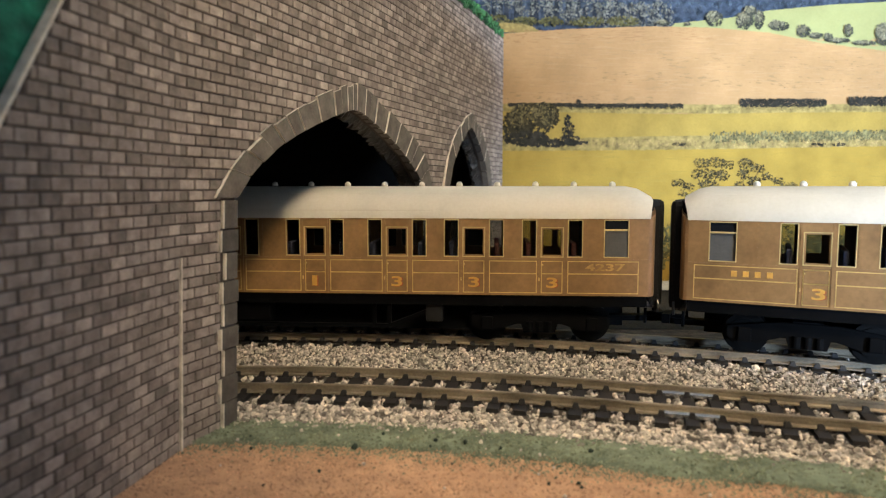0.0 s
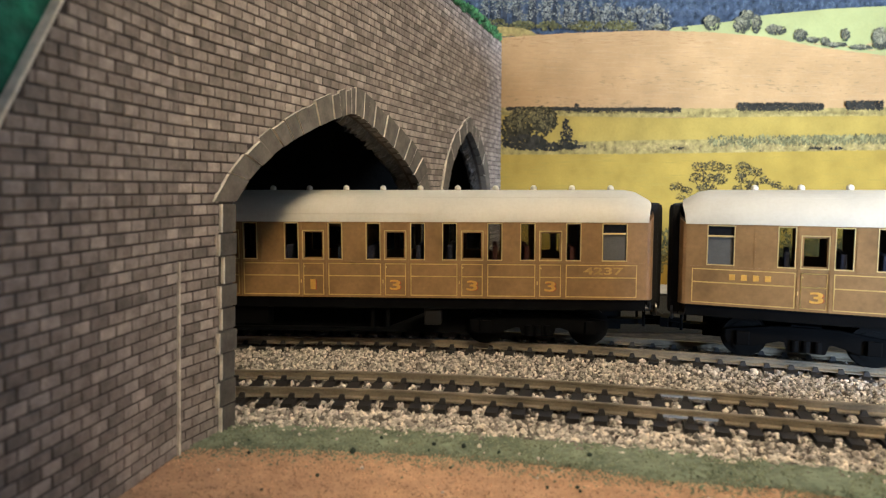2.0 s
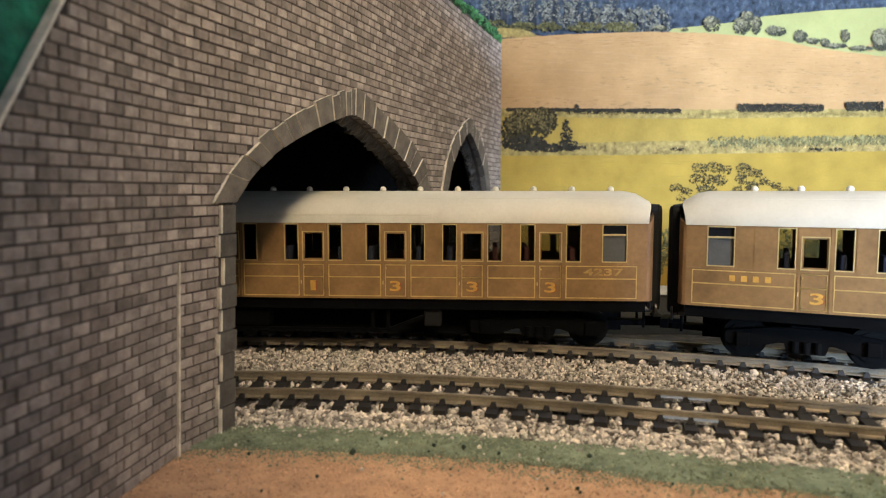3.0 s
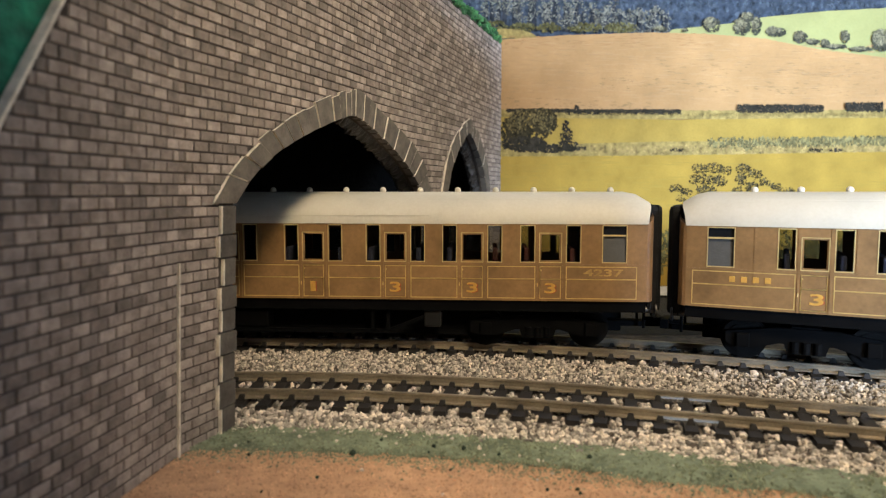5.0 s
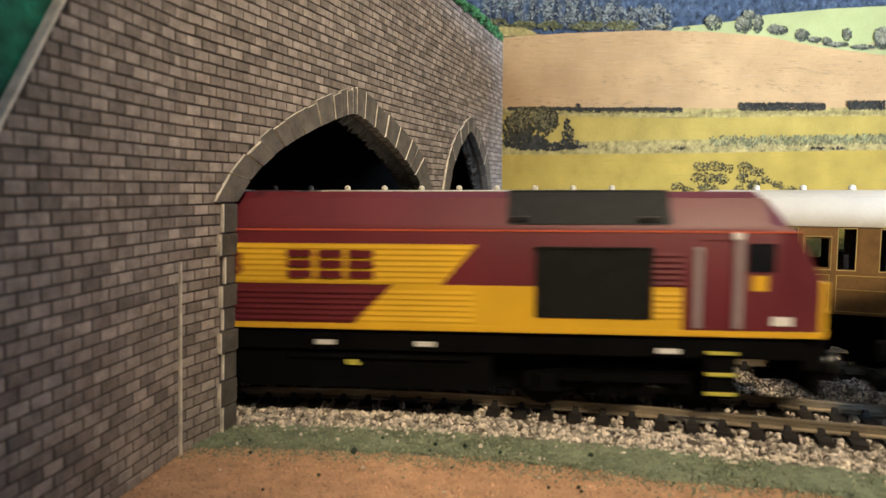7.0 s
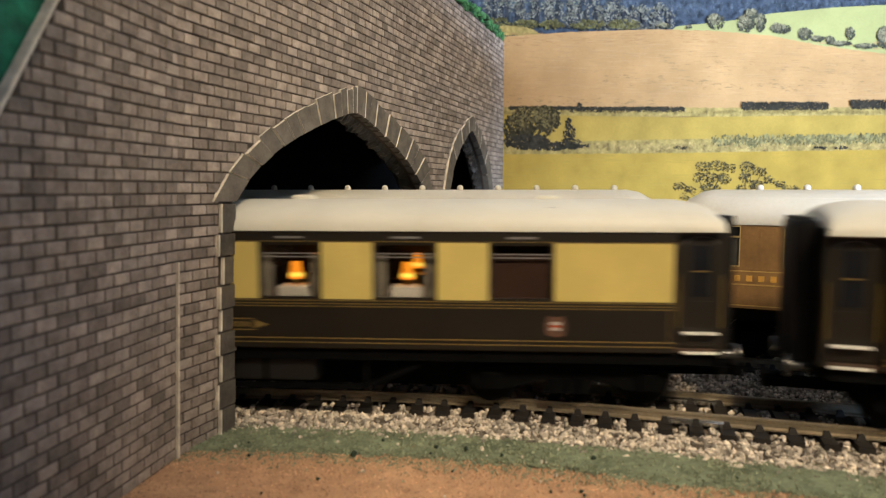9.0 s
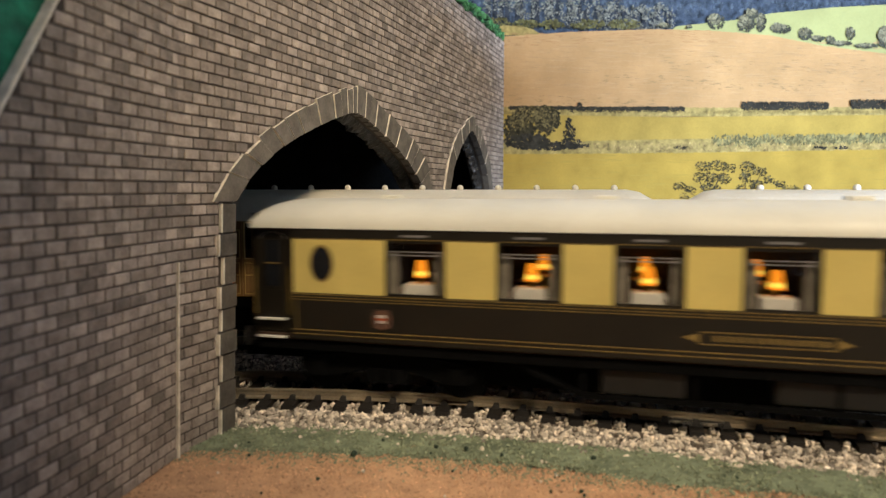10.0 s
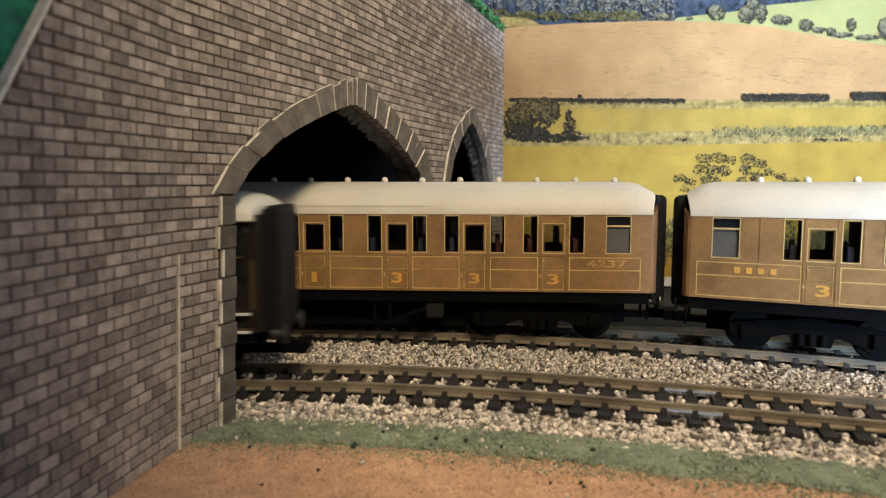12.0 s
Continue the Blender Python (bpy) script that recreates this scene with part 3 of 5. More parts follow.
def crumbs():
    """Single crumbs and pebbles on the ground."""
    rng = random.Random(12)
    near = [(-19.4, 141.7, 0.9, 0), (12, 141, 0.6, 0), (31, 139.5, 0.7, 0), (-2, 146, 0.6, 0), (4.5, 144.5, 0.7, 0), (-14, 150, 0.5, 0), (8, 145, 0.6, 1), (-24, 149, 0.5, 1), (20, 138, 0.5, 1), (-33, 152, 0.5, 1)]
    near += [(rng.uniform(-50, 90), 0, rng.uniform(0.25, 0.5), rng.randint(0, 1)) for _ in range(46)]
    for x, y, r, k in near:
        if not y:
            y = rng.uniform(112, 149) - max(0, x) * 0.22
        bm = bmesh.new()
        bmesh.ops.create_icosphere(bm, subdivisions=1, radius=r / 1000)
        for v in bm.verts:
            v.co = v.co * rng.uniform(0.7, 1.2) + Vector((x / 1000, y / 1000, 0.0005 + r * 0.6 / 1000))
        if k:
            tagged(part("pebble", bm, M["stone"]), "pale stray ballast pebble on the ground", "pebble", "stray crumbs")
        else:
            tagged(part("scatter_crumb", bm, M["crumb"]), "dark green crumb of scatter on the ground", "scatter", "stray crumbs")


def tufts():
    """Green foam foliage along the far top edge of the portal wall."""
    rng = random.Random(31)
    for k in range(26):
        a = 0.135 + 0.12 * k / 25
        bm = bmesh.new()
        for j in range(14):
            r = rng.uniform(0.0010, 0.0024)
            p = on_wall(a + rng.uniform(-0.004, 0.004), WALL_TOP + rng.uniform(-0.0006, 0.0035), -0.0018 + rng.uniform(-0.003, 0.0022))
            n = len(bm.verts)
            bmesh.ops.create_icosphere(bm, subdivisions=1, radius=r, matrix=Matrix.Translation(p))
            bm.verts.ensure_lookup_table()
            for v in bm.verts[n:]:
                v.co = p + (v.co - p) * rng.uniform(0.5, 1.4)
        tagged(part("foam_tuft", bm, M["tuft"]), "green foam foliage tuft on the wall top", "foliage", "foliage on the wall top")


M["torn"] = mat("torn_dark_paper", (0.035, 0.031, 0.027), 0.5, vary=0.4, size=0.003, bump=0.8, fine=0.001)
M["flake"] = mat("green_flake", (0.21, 0.24, 0.155), 0.95, vary=0.15, island=0.25)
M["crumb"] = mat("dark_green_crumb", (0.02, 0.035, 0.02), 0.9, vary=0.2)
M["tuft"] = mat("green_foam", (0.03, 0.11, 0.035), 0.9, vary=0.3, size=0.003, island=0.4)
M["board_dark"] = mat("dark_board", (0.05, 0.045, 0.04), 0.8, vary=0.1)
M["steel"] = mat("bright_steel", (0.75, 0.75, 0.74), 0.25, 1.0, vary=0.05)


# ---- rolling stock: shared pieces (millimetres in each vehicle's own space, near side at -y) ----
M["teak"] = mat("teak_paint", (0.26, 0.148, 0.060), 0.42, vary=0.13, size=0.012, fine=0.0012, bump=0.05)
M["teak_dark"] = mat("teak_dark_end", (0.26, 0.14, 0.056), 0.5, vary=0.12, size=0.01)
M["gold_line"] = mat("gold_lining", (0.58, 0.40, 0.14), 0.45, vary=0.1)
M["pale_bead"] = mat("pale_yellow_bead", (0.56, 0.43, 0.19), 0.5, vary=0.08)
M["numeral_gold"] = mat("orange_gold_numeral", (0.62, 0.34, 0.07), 0.45, vary=0.1)
M["step_white"] = mat("bright_step_edge", (0.78, 0.76, 0.70), 0.4, vary=0.1)
M["wheel_black"] = mat("black_wheel", (0.004, 0.0038, 0.0036), 0.6, vary=0.2, spec=0.1)
M["red_shade"] = mat("red_letter_shade", (0.36, 0.07, 0.025), 0.5, vary=0.05)
M["roof_white"] = mat("off_white_roof", (0.61, 0.575, 0.49), 0.55, vary=0.05, size=0.02, fine=0.001, bump=0.1)
M["roof_cream"] = mat("cream_white_roof", (0.66, 0.64, 0.56), 0.5, vary=0.05, size=0.02, fine=0.001, bump=0.1)
M["black"] = mat("matt_black_plastic", (0.0022, 0.0022, 0.0024), 0.75, vary=0.2, size=0.006, spec=0.07)
M["bellows"] = mat("black_bellows", (0.006, 0.006, 0.007), 0.7, vary=0.2, spec=0.25)
M["tyre"] = mat("dark_steel_tyre", (0.08, 0.075, 0.07), 0.4, 0.8, vary=0.1)
M["grey_box"] = mat("dark_grey_box", (0.008, 0.008, 0.008), 0.45, vary=0.15)
M["interior"] = mat("brown_interior", (0.055, 0.03, 0.018), 0.7, vary=0.15)
M["seat_blue"] = mat("blue_seat", (0.025, 0.03, 0.06), 0.8, vary=0.15)
M["seat_red"] = mat("red_seat", (0.07, 0.016, 0.012), 0.8, vary=0.15)
M["pane"] = glass("clear_pane", (0.80, 0.80, 0.78), 0.05)
M["frost"] = mat("frosted_pane", (0.105, 0.105, 0.10), 0.25, vary=0.05)
M["umber"] = mat("umber_brown_paint", (0.0105, 0.008, 0.0045), 0.45, vary=0.1, size=0.01, bump=0.03)
M["cream"] = mat("cream_paint", (0.61, 0.485, 0.155), 0.33, vary=0.04, size=0.01, bump=0.03)
M["old_gold"] = mat("dull_gold_lining", (0.20, 0.135, 0.04), 0.45, vary=0.1)
M["white_cloth"] = mat("white_tablecloth", (0.84, 0.82, 0.80), 0.7, vary=0.03)
M["lamp_glow"] = glow("orange_lamp_shade", (1.0, 0.30, 0.015), 1.3)
M["lamp_core"] = glow("yellow_lamp_core", (1.0, 0.60, 0.08), 1.7)
M["number_gold"] = mat("worn_gold", (0.42, 0.26, 0.085), 0.5, vary=0.2)
M["drape"] = mat("beige_drape", (0.30, 0.27, 0.24), 0.8, vary=0.15)
M["curtain"] = mat("maroon_blind", (0.05, 0.018, 0.012), 0.7, vary=0.1)
M["maroon"] = mat("maroon_paint", (0.125, 0.011, 0.018), 0.48, vary=0.08, size=0.02, bump=0.03)
M["loco_yellow"] = mat("golden_yellow_paint", (0.74, 0.43, 0.025), 0.38, vary=0.05, size=0.02, bump=0.03)
M["red_line"] = mat("orange_red_line", (0.65, 0.12, 0.05), 0.45, vary=0.05)
M["handrail"] = mat("pale_grey_handrail", (0.42, 0.36, 0.36), 0.4, vary=0.06)
M["grille"] = mat("black_mesh_grille", (0.006, 0.0065, 0.006), 0.6, vary=0.3, size=0.002, spec=0.3)
M["roof_grey"] = mat("grey_roof_hatch", (0.30, 0.29, 0.28), 0.5, vary=0.1)
M["blue_glint"] = mat("blue_glint_glass", (0.03, 0.10, 0.30), 0.06, vary=0.3, size=0.004, bump=0.0)
M["dark_glass"] = mat("dark_cab_glass", (0.012, 0.013, 0.016), 0.22, vary=0.1, bump=0.0, spec=0.25)
M["white_mark"] = mat("white_marking", (0.72, 0.70, 0.66), 0.5, vary=0.05)
M["pale_ground"] = mat("pale_back_ground", (0.55, 0.53, 0.49), 0.9, vary=0.1)
M["crest_dull"] = mat("dull_crest", (0.11, 0.055, 0.035), 0.5, vary=0.2)
M["crest_pale"] = mat("pale_crest", (0.42, 0.38, 0.36), 0.5, vary=0.2)
M["grey_bar"] = mat("grey_ventilator_bar", (0.20, 0.19, 0.19), 0.4, vary=0.1)
M["buffer_bright"] = mat("bright_buffer", (0.10, 0.10, 0.10), 0.35, 0.7, vary=0.1)
M["step_yellow"] = mat("yellow_step_edge", (0.55, 0.50, 0.08), 0.5, vary=0.1)


def mm(*v):
    return [c / 1000 for c in v]


def plate(bm, pts, y0, y1):
    """A flat plate with its outline in x and z, between two depths."""
    a = [bm.verts.new(mm(x, y0, z)) for x, z in pts]
    b = [bm.verts.new(mm(x, y1, z)) for x, z in pts]
    bm.faces.new(a)
    bm.faces.new(b[::-1])
    for i in range(len(pts)):
        j = (i + 1) % len(pts)
        bm.faces.new((a[i], a[j], b[j], b[i]))
    return bm


def side_sheet(x0, x1, z0, z1, holes, y_out, y_in):
    """A coach side with its window openings cut through."""
    xs = sorted({x0, x1, *[h[0] for h in holes], *[h[1] for h in holes]})
    zs = sorted({z0, z1, *[h[2] for h in holes], *[h[3] for h in holes]})
    full = {}
    for i in range(len(xs) - 1):
        for k in range(len(zs) - 1):
            cx, cz = (xs[i] + xs[i + 1]) / 2, (zs[k] + zs[k + 1]) / 2
            full[i, k] = not any(h[0] < cx < h[1] and h[2] < cz < h[3] for h in holes)
    bm = bmesh.new()
    pt = {}

    def v(i, k, y):
        if (i, k, y) not in pt:
            pt[i, k, y] = bm.verts.new(mm(xs[i], y, zs[k]))
        return pt[i, k, y]
    for (i, k), f in full.items():
        if not f:
            continue
        for y in (y_out, y_in):
            bm.faces.new((v(i, k, y), v(i + 1, k, y), v(i + 1, k + 1, y), v(i, k + 1, y)))
        for di, dk, e in ((-1, 0, ((i, k), (i, k + 1))), (1, 0, ((i + 1, k), (i + 1, k + 1))), (0, -1, ((i, k), (i + 1, k))), (0, 1, ((i, k + 1), (i + 1, k + 1)))):
            if not full.get((i + di, k + dk), False):
                (a, b), (c, d) = e
                bm.faces.new((v(a, b, y_out), v(c, d, y_out), v(c, d, y_in), v(a, b, y_in)))
    return bm


def outline(bm, x0, x1, z0, z1, w, y0, y1):
    """A thin bead round a rectangle."""
    for d in ((x0, x1, z0, z0 + w), (x0, x1, z1 - w, z1), (x0, x0 + w, z0 + w, z1 - w), (x1 - w, x1, z0 + w, z1 - w)):
        box(bm, *mm(d[0], d[1], y0, y1, d[2], d[3]))
    return bm


def lettering(name, text, height, x, z, y, material, parent, width=None, label=""):
    """Raised writing on a near side, centred at x and standing on z."""
    cu = bpy.data.curves.new(name, "FONT")
    cu.body, cu.align_x, cu.size, cu.extrude, cu.offset = text, "CENTER", 1.0, 0.02, 0.022
    ob = bpy.data.objects.new(name, cu)
    me = bpy.data.meshes.new_from_object(ob)
    bpy.data.objects.remove(ob)
    bpy.data.curves.remove(cu)
    c = [v.co.copy() for v in me.vertices]
    h0, h1 = min(v.y for v in c), max(v.y for v in c)
    w0, w1 = min(v.x for v in c), max(v.x for v in c)
    k = height / (h1 - h0)
    kx = width / (w1 - w0) if width else k
    for v in me.vertices:
        v.co = Vector(mm((v.co.x - (w0 + w1) / 2) * kx + x, y - 0.06 - v.co.z * 1.5, z + (v.co.y - h0) * k))
    me.materials.append(material)
    o = new(name, me)
    o.parent = parent
    if label:
        o["label"] = label
    return o


def wheelset(parent, x, r, name="wheel"):
    for s in (-1, 1):
        bm = bmesh.new()
        cyl(bm, x / 1000, s * 0.0082, r / 1000, r / 1000, 0.0024, "y", 24)
        cyl(bm, x / 1000, s * 0.0070, r / 1000, (r + 0.6) / 1000, 0.0005, "y", 24)
        cyl(bm, x / 1000, s * 0.0096, r / 1000, r * 0.72 / 1000, 0.0004, "y", 20)
        smooth(part(name, bm, [M["wheel_black"]], parent, "black wheel"), 40)
    bm = bmesh.new()
    cyl(bm, x / 1000, 0, r / 1000, 0.001, 0.024, "y", 10)
    part("axle", bm, M["black"], parent)


def bogie(thing_, x, base, r, heavy=False):
    """A four-wheeled bogie at x."""
    h = base / 2
    bm = bmesh.new()
    yo = 12.6
    for s in (-1, 1):
        y0, y1 = sorted((s * yo, s * (yo - 1.6)))
        plate(bm, [(x - h - 5, 5.5), (x - h - 3, 4.0), (x - h + 3, 4.0), (x - 6, 6.4), (x - 5, 3.2), (x + 5, 3.2), (x + 6, 6.4), (x + h - 3, 4.0), (x + h + 3, 4.0), (x + h + 5, 5.5), (x + h + 5, 8.6), (x + 8, 10.6), (x - 8, 10.6), (x - h - 5, 8.6)], y0, y1)
        for dx in (-h, h):
            yy = sorted((s * (yo + 1.2), s * yo))
            box(bm, *mm(x + dx - 1.8, x + dx + 1.8, *yy, 4.2, 8.4), bevel=0.0003)
        for dx in (-3, 0, 3):
            cyl(bm, (x + dx) / 1000, s * yo / 1000, 0.0052, 0.0011, 0.0034, "z", 10)
        if heavy:
            yy = sorted((s * (yo + 2.0), s * yo))
            box(bm, *mm(x - h + 4, x + h - 4, *yy, 7.2, 8.6))
    box(bm, *mm(x - 4, x + 4, -11, 11, 7, 11))
    b = part("bogie", bm, M["black"], thing_, "black bogie frame")
    for dx in (-h, h):
        wheelset(b, x + dx, r)
    return b


def end_gear(thing_, x, s, z=10.5, steel="tyre"):
    """Buffers, coupling and pipes at one end; s is the side that the end faces."""
    for y in (-9.5, 9.5):
        bm = bmesh.new()
        cyl(bm, (x + s * 1.6) / 1000, y / 1000, z / 1000 + 0.002, 0.0011, 0.0034, "x", 12)
        cyl(bm, (x + s * 3.6) / 1000, y / 1000, z / 1000 + 0.002, 0.0026, 0.0006, "x", 16)
        smooth(part("buffer", bm, M[steel], thing_, "steel buffer"), 40)
    bm = boxes((min(x - s * 10, x + s * 7.5), max(x - s * 10, x + s * 7.5), -2.2, 2.2, 5.6, 7.4), (min(x + s * 5.5, x + s * 8), max(x + s * 5.5, x + s * 8), -4.5, 4.5, 6.0, 9.0), (min(x + s * 2, x + s * 6), max(x + s * 2, x + s * 6), -0.8, 0.8, 7.4, 8.6))
    part("coupling", bm, M["black"], thing_, "black tension-lock coupling")
    bm = bmesh.new()
    for y in (-5, 5.5):
        cyl(bm, (x + s * 1.2) / 1000, y / 1000, 0.0085, 0.0005, 0.006, "z", 8)
    part("brake_pipe", bm, M["black"], thing_)


def roof_loft(x0, x1, half, z0, z1, dome, n=16, power=2.3, lip=0.4, least=0.5, bow=0.0):
    """A roof that rounds down at its ends."""
    xs = [x0, x0 + dome * 0.08, x0 + dome * 0.25, x0 + dome * 0.5, x0 + dome * 0.78, x0 + dome, (x0 + x1) / 2, x1 - dome, x1 - dome * 0.78, x1 - dome * 0.5, x1 - dome * 0.25, x1 - dome * 0.08, x1]
    rings = []
    for x in xs:
        d = min(x - x0, x1 - x) / dome if dome else 1
        k = 1 if d >= 1 else least + (1 - least) * (d if bow else math.sqrt(max(0, 1 - (1 - d) ** 2)))
        ring = []
        for i in range(n + 1):
            a = math.pi * i / n
            y = -math.copysign(abs(math.cos(a)) ** (2 / power), math.cos(a)) * half
            z = z0 + abs(math.sin(a)) ** (2 / power) * (z1 - z0) * k
            out = math.copysign(bow * (1 - abs(y / half) ** 4), x - (x0 + x1) / 2) if d < 0.9 else 0
            ring.append(Vector(mm(x + out, y, z)))
        ring.append(Vector(mm(x, half, z0 - lip)))
        ring.append(Vector(mm(x, -half, z0 - lip)))
        rings.append(ring)
    return loft(rings)


# ---- teak coaches ----
def teak_coach(doors, ends, firsts, letters, group):
    """doors: middles of the compartment doors; ends: windows at the ends."""
    c = thing("teak_coach", "varnished teak-brown model coach with white roof standing on the track", "coach", group)
    L, z0, z1, Y = 116.5, 16.3, 41.0, 17.5
    holes, kinds = [], []
    for d, first in zip(doors, firsts):
        w = 3.3
        holes += [(d - w, d + w, 28.8, 37.8), (d - w - 6.0, d - w - 1.8, 28.8, 40.2), (d + w + 1.8, d + w + 6.0, 28.8, 40.2)]
        kinds += ["door", "light", "light"]
    for e in ends:
        holes.append((e - 3.6, e + 3.6, 28.8, 40.2))
        kinds.append("end")
    for s in (-1, 1):
        side = part("side", side_sheet(-L, L, z0, z1, holes, s * Y, s * (Y - 1.0)), M["teak"], c, "varnished teak side with gold lining")
        o = s * (Y + 0.16)
        for h, k in zip(holes, kinds):
            bm = bmesh.new()
            outline(bm, h[0] - 0.3, h[1] + 0.3, h[2] - 0.3, h[3] + 0.3, 0.27, *sorted((o, s * (Y - 0.4))))
            if k == "end":
                box(bm, *mm(h[0], h[1], *sorted((o, s * (Y - 0.4))), 37.0, 37.5))
            if k == "door":
                b2 = bmesh.new()
                outline(b2, h[0], h[1], h[2], h[3], 0.42, *sorted((s * (Y - 0.2), s * (Y - 0.8))))
                part("droplight", b2, M["teak"], side, "teak droplight frame")
            part("window_frame", bm, M["pale_bead"], side, "pale yellow lined window frame")
            bm = boxes((h[0] - 0.1, h[1] + 0.1, *sorted((s * (Y - 0.75), s * (Y - 0.6))), h[2] - 0.1, h[3] + 0.1))
            if k == "end":
                bm.free()
                bm = boxes((h[0] - 0.1, h[1] + 0.1, *sorted((s * (Y - 0.75), s * (Y - 0.6))), h[2] - 0.1, 37.2))
                part("top_light", boxes((h[0] - 0.1, h[1] + 0.1, *sorted((s * (Y - 0.75), s * (Y - 0.6))), 37.3, h[3] + 0.1)), M["dark_glass"], side, "dark ventilator light")
            pn = part("pane", bm, M["frost"] if k == "end" else M["pane"], side, "frosted grey pane" if k == "end" else "")
            pn.visible_shadow = k == "end"
        # panel lining
        edges = [-L + 1.8]
        for d in sorted(doors):
            edges += [d - 4.7, d - 3.4, d + 3.4, d + 4.9]
        edges.append(L - 3.0)
        bm = bmesh.new()
        y = sorted((s * (Y + 0.10), s * (Y - 0.1)))
        for a, b in zip(edges[::2], edges[1::2]):
            outline(bm, a, b, 17.0, 23.4, 0.28, *y)
            outline(bm, a, b, 23.2, 27.4, 0.28, *y)
        for d in sorted(doors):
            a, b = d - 3.4, d + 3.4
            outline(bm, a, b, 17.0, 23.4, 0.28, *y)
            outline(bm, a, b, 23.2, 27.4, 0.28, *y)
        part("lining", bm, M["gold_line"], side, "fine gold lining")
        bm = bmesh.new()
        for d in sorted(doors):
            for e in (-4.05, 4.05):
                box(bm, *mm(d + e - 0.25, d + e + 0.25, *sorted((s * (Y + 0.18), s * Y)), 16.4, 41.0))
            box(bm, *mm(d - 4.6, d + 4.6, *sorted((s * (Y + 0.22), s * Y)), 40.85, 41.1))
        for k in range(int(2 * L / 12.9)):
            xx = -L + 6 + k * 12.9
            if all(abs(xx - h) > 5.5 for h in [*doors, *ends]) and not any(a < xx < b for a, b, _, _ in holes):
                box(bm, *mm(xx - 0.2, xx + 0.2, *sorted((s * (Y + 0.15), s * Y)), 28.0, 40.8))
        box(bm, *mm(-L, L, *sorted((s * (Y + 0.15), s * Y)), 27.7, 28.1))
        part("beading", bm, M["teak"], side)
        for d in sorted(doors):
            bm = bmesh.new()
            cyl(bm, (d - 3.0) / 1000, s * (Y + 0.4) / 1000, 0.0262, 0.00026, 0.0008, "y", 8)
            cyl(bm, (d - 4.05) / 1000, s * (Y + 0.2) / 1000, 0.0215, 0.0002, 0.0011, "z", 8)
            part("door_handle", bm, M["gold_line"], side, "tiny brass door handle and hinge")
    for s in (-1, 1):
        bm = bmesh.new()
        prof = [(0, 17.5), (1.0, 17.2), (1.9, 16.2), (2.5, 14.4), (2.8, 11.0)]
        ring = [(s * (L + x), -y) for x, y in prof] + [(s * (L + x), y) for x, y in prof[::-1]]
        lo = [bm.verts.new(mm(x, y, z0)) for x, y in ring]
        hi = [bm.verts.new(mm(x, y, 41.0 + 6.0 * max(0, 1 - abs(y) / 17.5) ** 0.6)) for x, y in ring]
        bm.faces.new(lo)
        bm.faces.new(hi)
        for i in range(len(ring)):
            j = (i + 1) % len(ring)
            bm.faces.new((lo[i], lo[j], hi[j], hi[i]))
        part("coach_end", bm, M["teak_dark"], c, "brown teak bowed coach end")
        bm = bmesh.new()
        box(bm, *mm(*sorted((s * (L + 1.6), s * (L + 6.4))), -11, 11, 12.0, 46.6), bevel=0.0018)
        gw = part("gangway", bm, M["bellows"], c, "black gangway bellows")
        for k in range(2):
            part("bellows_rib", boxes((*sorted((s * (L + 2.6 + k * 2.0), s * (L + 3.0 + k * 2.0))), -11.15, 11.15, 11.9, 46.75), bevel=0.1), M["bellows"], gw)
        end_gear(c, s * (L + 1), s)
        bm = boxes(*[(s * (L + 1.7) - 0.3, s * (L + 1.7) + 0.3, y - 1.6, y + 1.6, z, z + 0.4) for y in (-13.5,) for z in (19, 23, 27, 31)])
        part("end_step", bm, M["black"], c)
        bogie(c, s * 83, 34, 6.2)
    smooth(part("roof", roof_loft(-L - 0.3, L + 0.3, Y + 0.35, 41.2, 51.0, 5.0, least=0.70, bow=2.2), M["roof_white"], c, "off-white elliptical roof"), 50)
    for k in range(-8, 9):
        x = 4.6 + 12.9 * k
        if abs(x) > 112:
            continue
        bm = bmesh.new()
        bmesh.ops.create_uvsphere(bm, u_segments=12, v_segments=8, radius=0.0011, matrix=Matrix.Translation(mm(x, 0, 51.5)))
        cyl(bm, x / 1000, 0, 0.0510, 0.0007, 0.0012, "z", 10)
        smooth(part("roof_vent", bm, M["roof_white"], c, "small white roof ventilator"), 60)
    bm = bmesh.new()
    for s in (-1, 1):
        box(bm, *mm(-16, 48, *sorted((s * 17.4, s * 17.75)), 43.2, 43.5))
        box(bm, *mm(-111, 111, *sorted((s * 12.7, s * 13.0)), 48.2, 48.6))
    part("rain_strip", bm, M["roof_white"], c)
    # inside
    bm = boxes((-L, L, -16.4, 16.4, 15.6, 17.2))
    part("floor_pan", bm, M["interior"], c)
    cuts = [(a + b) / 2 for a, b in zip(sorted(doors), sorted(doors)[1:])]
    cuts += [min(doors) - 12, max(doors) + 12]
    for x in cuts:
        part("partition", boxes((x - 0.5, x + 0.5, -16.3, 7.5, 17.2, 41)), M["interior"], c)
        for dx in (-3.2, 3.2):
            part("seat", boxes((x + dx - 2.4, x + dx + 2.4, -16.0, 7, 17.2, 24), (x + dx - 2.6 if dx < 0 else x + dx + 1.0, x + dx - 1.0 if dx < 0 else x + dx + 2.6, -16.0, 7, 24, 33), bevel=0.5), M["seat_blue"] if x < 50 else M["seat_red"], c)
